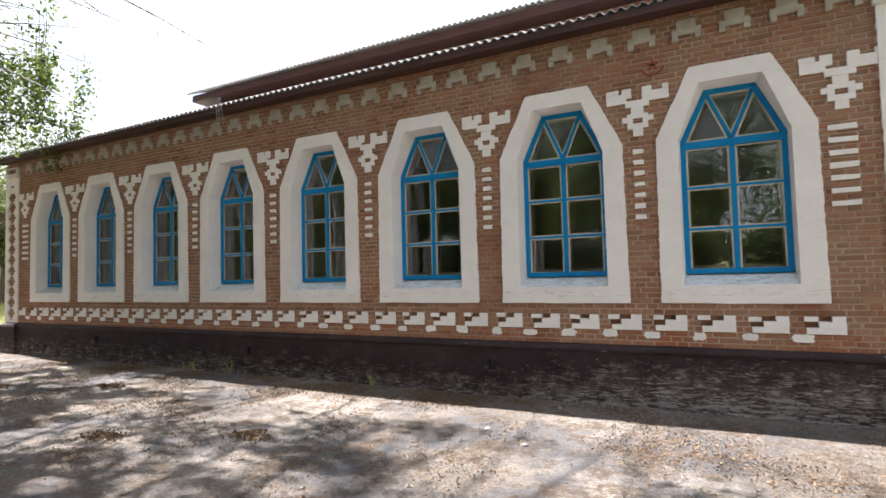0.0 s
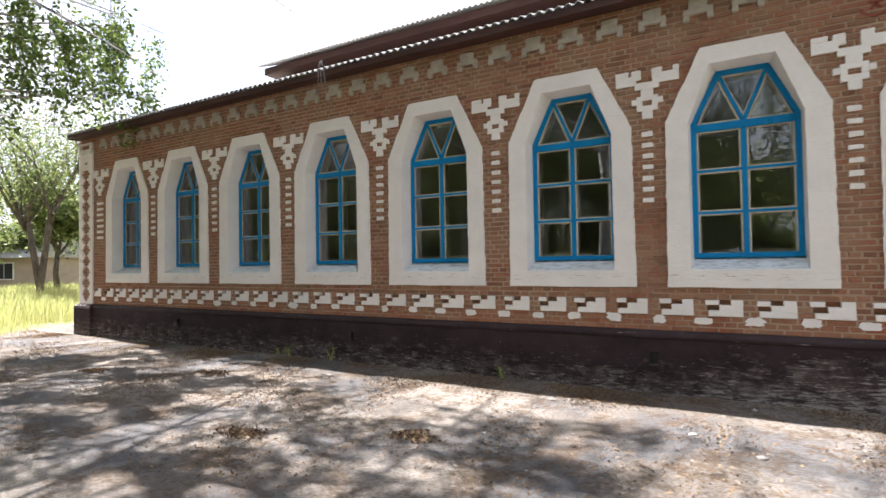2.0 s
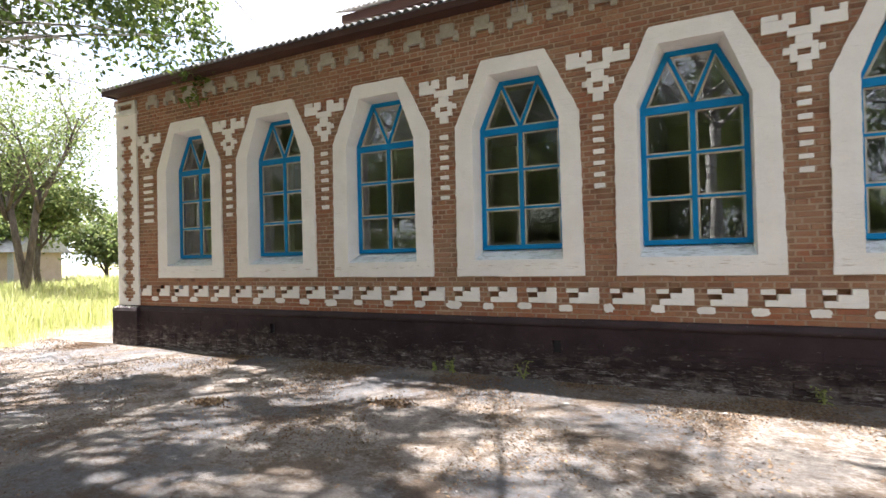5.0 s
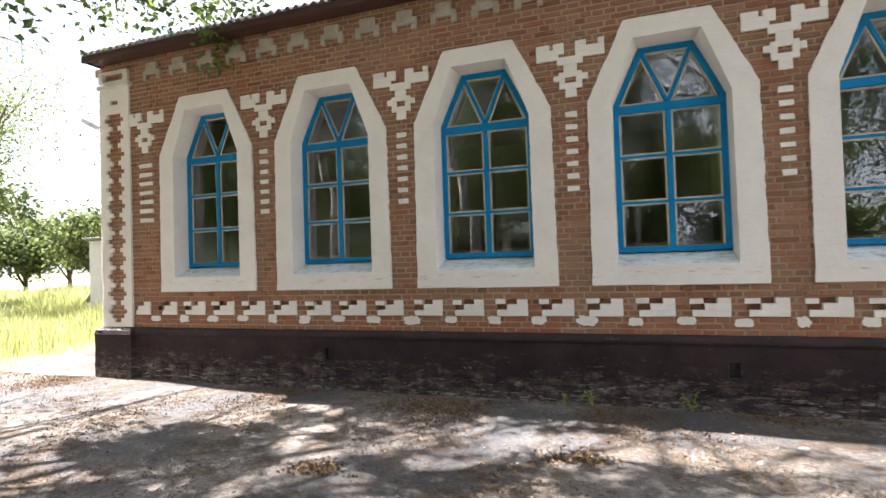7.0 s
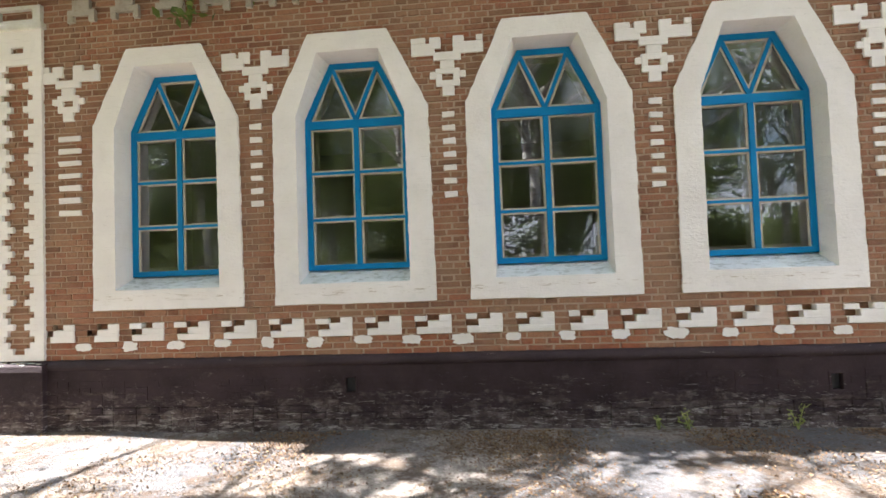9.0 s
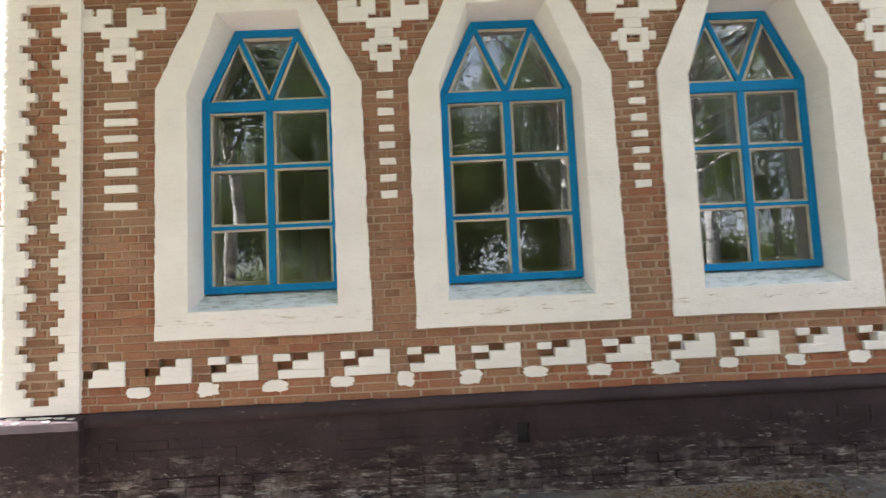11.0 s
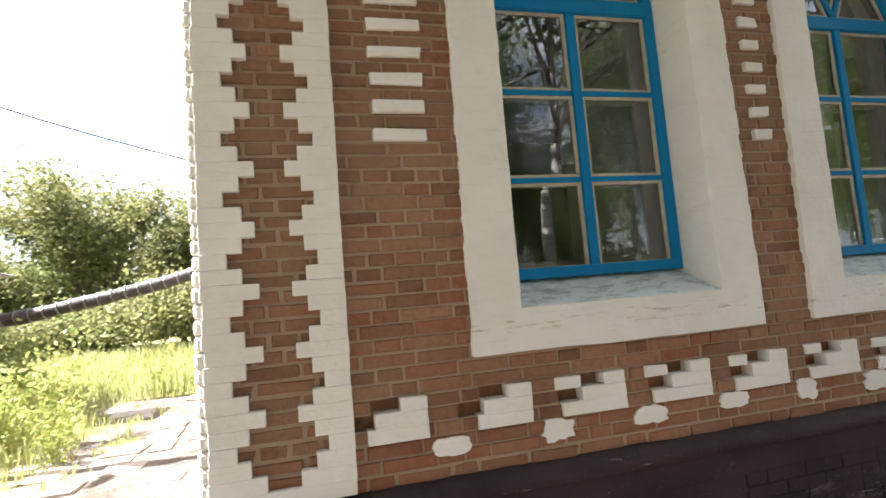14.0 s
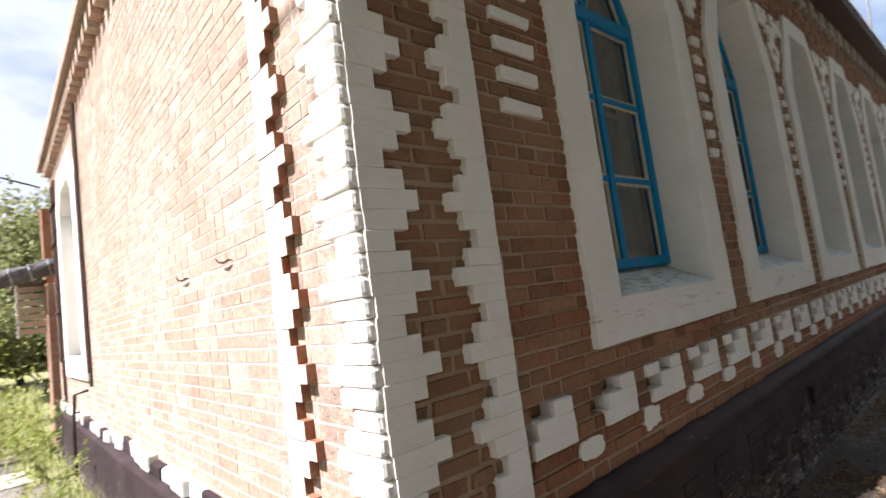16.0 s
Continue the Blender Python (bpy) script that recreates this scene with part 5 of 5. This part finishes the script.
SX, SY, SH = -5.4, 7.2, 2.70
shed = thing("boiler_house", "orange brick boiler house with white corner piers and a broad chimney", "outbuilding")
rs = random.Random(21)
part("wall", Geo().box(SX - 4.28, SX - 0.012, SY + 0.012, SY + 3.10, -0.05, SH), M_MORTAR_PALE, shed)
g = Geo()
brick_face(g, 0.0, 3.10, 0.0, SH, 0.26, 0.077, 0.012, -0.004, rs, ((0.38, 1.36, 0, 1.66), (0.2, 1.6, 1.66, 1.86)))
part("brickwork", turned(g, SX, SY, 90), M_BRICK_SHED, shed, kind="stuff")
g = Geo()
brick_face(g, -3.68, -0.62, 0.0, SH, 0.26, 0.077, 0.012, -0.004, rs, ((-3.52, -2.38, 0.68, 2.02),))
part("brickwork", turned(g, SX, SY, 0), M_BRICK_SHED, shed, kind="stuff")
for a in (-4.30, -0.62):
    g = Geo()
    brick_face(g, a, a + 0.62, 0.0, SH, 0.26, 0.077, 0.006, -0.03, rs)
    part("white_pier", turned(g, SX, SY, 0), M_WHITE, shed, "whitewashed corner pier", kind="stuff")
wn_ = part("window", Geo().box(SX - 3.5, SX - 2.4, SY - 0.002, SY + 0.011, 0.7, 1.83), M_CABLE, shed, "dark barred window")
part("window_frame", Geo().ring([(SX - 3.5, 0.7), (SX - 2.4, 0.7), (SX - 2.4, 1.83), (SX - 3.5, 1.83)], [(SX - 3.43, 0.77), (SX - 2.47, 0.77), (SX - 2.47, 1.76), (SX - 3.43, 1.76)], SY - 0.03, SY + 0.01), M_GREY, wn_)
for i in range(3):
    part("glazing_bar", Geo().box(SX - 3.24 + 0.27 * i, SX - 3.20 + 0.27 * i, SY - 0.022, SY - 0.004, 0.77, 1.76), M_GREY, wn_)
part("window_lintel", Geo().box(SX - 3.62, SX - 2.28, SY - 0.02, SY + 0.01, 1.84, 2.0), M_WHITE, shed, "white lintel", bevel=0.005)
door = part("door", Geo().box(SX - 0.03, SX + 0.012, SY + 0.42, SY + 1.32, 0.02, 1.63), M_DOOR, shed, "red-brown plank door", bevel=0.004)
for i in range(9):
    part("plank", Geo().box(SX + 0.012, SX + 0.03, SY + 0.43 + i * 0.099, SY + 0.52 + i * 0.099, 0.55, 1.58), M_DOOR, door)
part("rail", Geo().box(SX + 0.012, SX + 0.034, SY + 0.42, SY + 1.32, 0.05, 0.5), M_DOOR, door)
part("lintel", Geo().box(SX - 0.02, SX + 0.03, SY + 0.22, SY + 1.55, 1.66, 1.83), M_WHITE, shed, "white concrete lintel", bevel=0.006)
rg = sheets(SX - 4.45, SX + 0.25, SY - 0.2, SH + 0.10, SY + 3.27, SH + 0.04)
part("roof_sheet", rg, M_SHEET, shed, "corrugated roof sheets")
sg = sheets(SY - 0.2, SY + 3.27, SX + 0.25, SH + 0.05, SX - 0.3, SH + 0.10)
part("roof_edge", Geo().add([(y, x, z) for x, y, z in sg.v], sg.f), M_SHEET, shed, "wavy edge of the roof sheets")
meter = part("meter_box", Geo().box(SX, SX + 0.12, SY + 1.10, SY + 1.42, 2.03, 2.23), M_GREY, shed, "pale electric meter box", bevel=0.01)
part("lamp", Geo().tube([(SX + 0.02, SY + 0.92, 2.12), (SX + 0.12, SY + 0.92, 2.14), (SX + 0.2, SY + 0.94, 2.10)], [0.05, 0.09, 0.11], 10), M_GREY, shed, "round outdoor lamp")
part("cable", Geo().tube([(SX + 0.02, SY + 1.55, 2.45), (SX + 0.02, SY + 1.55, 1.45)], [0.012, 0.012], 5).tube([(SX + 0.02, SY + 0.95, 2.30), (SX + 0.02, SY + 1.55, 2.28)], [0.012, 0.012], 5), M_CABLE, shed)
part("junction_box", Geo().box(SX, SX + 0.08, SY + 1.45, SY + 1.68, 1.36, 1.48), M_IRON, shed)
HX0, HX1, HY0, HY1, HZ = SX - 2.0, SX - 0.42, SY + 0.45, SY + 1.55, 5.12
ch = part("chimney", Geo().box(HX0 + 0.01, HX1 - 0.01, HY0 + 0.01, HY1 - 0.01, SH - 0.1, HZ), M_MORTAR_PALE, shed, "broad brick chimney stack")
g = Geo()
brick_face(g, 0, HX1 - HX0, SH - 0.05, HZ, 0.26, 0.077, 0.012, -0.004, rs)
part("brickwork", turned(g, HX0, HY0, 0), M_BRICK_SHED, ch, kind="stuff")
g = Geo()
brick_face(g, 0, HY1 - HY0, SH - 0.05, HZ, 0.26, 0.077, 0.012, -0.004, rs)
part("brickwork", turned(g, HX1, HY0, 90), M_BRICK_SHED, ch, kind="stuff")
part("cap", Geo().box(HX0 - 0.05, HX1 + 0.05, HY0 - 0.05, HY1 + 0.05, HZ, HZ + 0.12), M_BRICK, ch, bevel=0.03)

# lagged heating pipe between the two buildings
pipe = thing("heating_pipe", "heating pipe wrapped in tar paper and tied with wire", "pipe")
pa, pb = Vector((CX + 0.42, 9.4, 3.05)), Vector((SX, 10.02, 1.78))
pts = [pa.lerp(pb, i / 24) + Vector((0, 0, -0.10 * math.sin(math.pi * i / 24) + 0.012 * rs.uniform(-1, 1))) for i in range(25)]
part("lagging", Geo().tube(pts, [0.135 + rs.uniform(-0.012, 0.012) for _ in pts], 12), M_LAG, pipe, smooth=True)
for i in range(1, 24):
    q = pts[i] + Vector((0, 0, 0))
    d = (pb - pa).normalized() * 0.012
    part("wire_tie", Geo().tube([q - d, q + d], [0.150, 0.150], 12), M_WIRE, pipe)
# overhead wire
wire = thing("overhead_wire", "thin black wire slung from the side eaves", "wire")
a, b = Vector((CX + 0.12, 9.5, 4.36)), Vector((-9.0, 9.6, 7.7))
part("strand", Geo().tube([a.lerp(b, i / 10) + Vector((0, 0, -0.22 * math.sin(math.pi * i / 10))) for i in range(11)], [0.013] * 11, 6), M_CABLE, wire)

# side wall fittings
for y, z in ((1.19, 1.925), (1.92, 1.92)):
    hk = thing("iron_hook", "rusty iron hook driven into the side wall", "hook", "wall hooks")
    cx = CX + SLANT * y
    part("shank", Geo().tube([(cx + 0.02, y - 0.06, z), (cx - 0.018, y - 0.06, z), (cx - 0.022, y - 0.01, z - 0.006), (cx - 0.025, y + 0.05, z + 0.004), (cx - 0.03, y + 0.07, z + 0.022)], [0.006, 0.006, 0.006, 0.005, 0.004], 6), M_IRON, hk)
dn = thing("wall_cables", "rusty cable conduits fixed to the side wall", "conduit")
for y, z0, z1 in ((5.9, 1.15, 4.5), (6.05, 1.3, 4.4), (8.75, 0.8, 4.3), (8.95, 0.9, 4.3), (9.2, 1.4, 4.3)):
    part("conduit", slant(Geo().tube([(CX - 0.03, y, z0), (CX - 0.03, y + 0.02, (z0 + z1) / 2), (CX - 0.03, y, z1)], [0.018] * 3, 6)), M_IRON, dn)
for z in (2.2, 3.3, 3.9):
    part("bracket", slant(Geo().box(CX - 0.07, CX + 0.012, 8.65, 9.3, z - 0.02, z + 0.02)), M_IRON, dn)
part("stub", slant(Geo().tube([(CX, 6.5, 1.08), (CX - 0.14, 6.5, 1.05), (CX - 0.17, 6.5, 0.6), (CX - 0.17, 6.5, 0.1)], [0.022] * 4, 6)), M_IRON, dn)
# concrete pole with a lamp, beyond the corner
pole = thing("utility_pole", "tall tapering concrete pole carrying a street lamp", "pole", at=(-5.43, 4.86, 0))
g = Geo()
for z0, z1, w0, w1 in ((-0.1, 6.65, 0.14, 0.085),):
    g.add([(sx * w, sy * w * 0.9, z) for z, w in ((z0, w0), (z1, w1)) for sx, sy in ((-1, -1), (1, -1), (1, 1), (-1, 1))],
          [(0, 1, 5, 4), (1, 2, 6, 5), (2, 3, 7, 6), (3, 0, 4, 7), (4, 5, 6, 7), (3, 2, 1, 0)])
part("shaft", g, M_CONCRETE, pole, bevel=0.015)
part("bracket", Geo().tube([(0.14, 0.1, 5.52), (-0.12, -0.05, 5.50), (-0.3, -0.35, 5.60)], [0.025, 0.025, 0.02], 6), M_IRON, pole)
lamp = part("lamp_head", Geo().tube([(-0.27, -0.30, 5.58), (-0.36, -0.42, 5.66), (-0.52, -0.64, 5.80)], [0.04, 0.075, 0.05], 8), M_GREY, pole, "grey street lamp head")
part("switch_box", Geo().box(-0.22, -0.10, -0.16, 0.0, 5.66, 6.17), M_GREY, pole, "narrow grey box")
part("insulator_arm", Geo().tube([(0.0, -0.1, 6.46), (0.2, 0.05, 6.36), (0.34, 0.12, 6.32)], [0.03, 0.025, 0.035], 6), M_IRON, pole)
# brick porch pier and slatted lean-to past the side wall
porch = thing("porch", "orange brick porch pier with a slatted wooden lean-to", "porch")
part("pier", Geo().box(0.44, CX + 0.75, 10.2, 10.7, -0.05, 2.8), M_BRICK_SHED, porch, bevel=0.01)
for i in range(7):
    part("slat", Geo().box(0.04, 0.43, 10.4 + 0.02 * i, 10.44 + 0.02 * i, 1.95 + 0.125 * i, 2.04 + 0.125 * i), M_STUCCO, porch)
part("post", Geo().box(0.02, 0.06, 10.55, 10.6, 1.9, 2.83), M_WHITE_OLD, porch)
g = Geo()
brick_face(g, 0.0, 0.56, 0.0, 2.8, 0.26, 0.077, 0.012, -0.006, rs)
part("brickwork", turned(g, 0.44, 10.2, 0), M_BRICK_SHED, porch, kind="stuff")
part("lean_to_roof", Geo().box(0.0, 0.46, 10.3, 11.6, 2.83, 2.88), M_BARK, porch)

# ---- low house beyond the meadow ----
house = thing("low_house", "low tan stucco house with a grey sheet roof", "house", at=(-30.5, 10.5, 0), turn=32)
part("wall", Geo().box(-6, 1.8, 0, 5, -0.05, 2.5), M_STUCCO, house)
part("roof", Geo().add([(-6.4, -0.5, 2.45), (2.2, -0.5, 2.45), (2.2, 5.5, 2.45), (-6.4, 5.5, 2.45), (-6.4, 2.5, 4.3), (2.2, 2.5, 4.3)], [(0, 1, 5, 4), (2, 3, 4, 5), (0, 4, 3), (1, 2, 5), (0, 3, 2, 1)]), M_SHEET, house, "grey asbestos roof")
for x in (-3.5, -0.6):
    w = part("window", Geo().box(x - 0.6, x + 0.6, -0.03, 0.01, 0.95, 2.05), M_CABLE, house, "dark window")
    part("frame", Geo().ring([(x - 0.68, 0.87), (x + 0.68, 0.87), (x + 0.68, 2.13), (x - 0.68, 2.13)], [(x - 0.6, 0.95), (x + 0.6, 0.95), (x + 0.6, 2.05), (x - 0.6, 2.05)], -0.06, 0.0), M_WHITE, w)
    part("glazing_bar", Geo().box(x - 0.03, x + 0.03, -0.05, -0.02, 0.95, 2.05), M_GREY, w)
part("corner_board", Geo().box(1.5, 1.85, -0.06, 0.0, 0, 2.4), M_GREY, house, "pale blue-white corner board")

# ---- bricks of the two walls ----
FRIEZE = [1.19 + i * P / 4 for i in range(N_FRIEZE)]


def front_rows(x_from, x_to, rnd):
    """Every brick of the front: (x0, x1, z0)."""
    row, z = 0, Z0
    while z < ZT - 0.03:
        zc = z + C / 2
        niche = [(r - 0.375, r - 0.24) for r in FRIEZE] if abs(z - Z0 - 4 * C) < 0.01 else [(r - 0.262, r - 0.12) for r in FRIEZE] if abs(z - Z0 - 5 * C) < 0.01 else []
        gaps = niche + [(cx - half_out(zc) + 0.03, cx + half_out(zc) - 0.03) for cx in WX if half_out(zc) > 0]
        x = x_from - (BL / 4 if row % 2 else 0) - BL * rnd.choice((0, 0.5))
        while x < x_to:
            w = BL if (row % 2 == 0) != (rnd.random() < 0.28) else BL / 2
            spans = [(max(x, x_from), min(x + w - 0.011, x_to))]
            x += w
            for ga, gb in gaps:
                cut = []
                for a, b in spans:
                    if b <= ga or a >= gb:
                        cut.append((a, b))
                    else:
                        if a < ga:
                            cut.append((a, ga))
                        if b > gb:
                            cut.append((gb, b))
                spans = cut
            for a, b in spans:
                if b - a > 0.03:
                    yield a, b, z
        row, z = row + 1, z + C


br = random.Random(77)
shared = {}


def brick_mesh(w, h, mat, tag, kind=0):
    """Alike bricks share one mesh, a worn block with its front at y = 0."""
    kk = (round(w, 2), tag, kind)
    if kk not in shared:
        g = Geo()
        q = [br.uniform(0.001, 0.015) for _ in range(8)]
        g.add([(q[0], -0.002, q[1] * 0.7), (w - q[2], -0.002, q[3] * 0.7), (w - q[4], -0.002, h - q[5] * 0.7), (q[6], -0.002, h - q[7] * 0.7), (0, 0.004, 0), (w, 0.004, 0), (w, 0.004, h), (0, 0.004, h), (0, 0.063, 0), (w, 0.063, 0), (w, 0.063, h), (0, 0.063, h)],
              [(0, 1, 2, 3), (0, 4, 5, 1), (1, 5, 6, 2), (2, 6, 7, 3), (3, 7, 4, 0), (4, 8, 9, 5), (5, 9, 10, 6), (6, 10, 11, 7), (7, 11, 8, 4)])
        shared[kk] = g.mesh("brick", mat)
    return shared[kk]


rest, low = Geo(), Geo()
single = 0
for a, b, z in front_rows(CX + 0.004, END, br):
    w, h = b - a, C - br.uniform(0.007, 0.012)
    y = br.uniform(-0.006, 0.003)
    if not BAND0 - 0.08 < z < BAND1 + 0.02:
        z += 0.006 * noise.noise(Vector((a * 0.8, z * 2.5, 0.0))) + br.uniform(-0.002, 0.002)
    if 0.85 < a < 3.6 and 0.8 < z < 3.4 and single < 300:
        red = z < BAND0 - 0.02
        ob = new("brick", brick_mesh(w, h, M_BRICK_RED if red else M_BRICK, "low" if red else "front", br.randint(0, 3)))
        ob.location = (a, y, z)
        ob.parent = front
        single += 1
    else:
        e, e2, e3, e4 = [br.uniform(0.001, 0.015) for _ in range(4)]
        dp = 0.064 if BAND0 - 0.02 < z < BAND1 else 0.012
        (low if z < BAND0 - 0.02 else rest).add([(a + e, y - 0.002, z + e2 * 0.7), (b - e3, y - 0.002, z + e * 0.7), (b - e4, y - 0.002, z + h - e3 * 0.7), (a + e2, y - 0.002, z + h - e4 * 0.7), (a, dp, z), (b, dp, z), (b, dp, z + h), (a, dp, z + h)],
                 [(0, 1, 2, 3), (0, 4, 5, 1), (1, 5, 6, 2), (2, 6, 7, 3), (3, 7, 4, 0)])
part("brickwork", rest, M_BRICK, front, kind="stuff")
part("base_courses", low, M_BRICK_RED, front, "redder brick courses over the plinth", kind="stuff")
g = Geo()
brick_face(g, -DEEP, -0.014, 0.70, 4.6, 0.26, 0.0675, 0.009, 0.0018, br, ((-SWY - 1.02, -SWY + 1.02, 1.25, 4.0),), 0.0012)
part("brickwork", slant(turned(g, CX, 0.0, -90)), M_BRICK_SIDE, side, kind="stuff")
# rough courses at the foot of the plinth
g = Geo()
for r in range(8):
    x = 0.90 - (0.13 if r % 2 else 0)
    while x < PIL2:
        w = 0.26 if br.random() < 0.7 else 0.13
        a, b = max(x, 0.90), x + w - (br.uniform(0.005, 0.012) if r < 4 else br.uniform(0.001, 0.005))
        x += w
        lost = 0.06 if r < 5 else 0.015
        if b - a < 0.04 or br.random() < lost:
            continue
        zm = 0.012 + r * 0.0705
        if any(b > vx - 0.07 and a < vx + 0.07 and abs(zm - vz) < 0.125 for vx, vz in VENTS):
            continue
        rough = 1.0 if r < 4 else 0.45
        y = PY + br.uniform(-0.010, 0.006) * rough
        z = -0.02 + r * 0.0705
        e, hb = 0.006 if r < 4 else 0.003, (0.064 - br.uniform(0.0, 0.006)) if r < 4 else 0.0695
        if r < 4 and x < 9.0 and b - a > 0.1:
            ob = new("brick", brick_mesh(b - a, 0.064, M_TAR, "foot", br.randint(0, 2)))
            ob.location = (a, y, z)
            ob.parent = plinth
            continue
        g.add([(a + e, y, z + e), (b - e, y, z + e), (b - e * br.uniform(0.4, 2), y, z + hb - e), (a + e * br.uniform(0.4, 2), y, z + hb - e), (a, y + 0.05, z), (b, y + 0.05, z), (b, y + 0.05, z + hb), (a, y + 0.05, z + hb)],
              [(0, 1, 2, 3), (0, 4, 5, 1), (1, 5, 6, 2), (2, 6, 7, 3), (3, 7, 4, 0)])
part("foot_courses", g, M_TAR, plinth, "crumbling tarred bricks at the foot", kind="stuff")
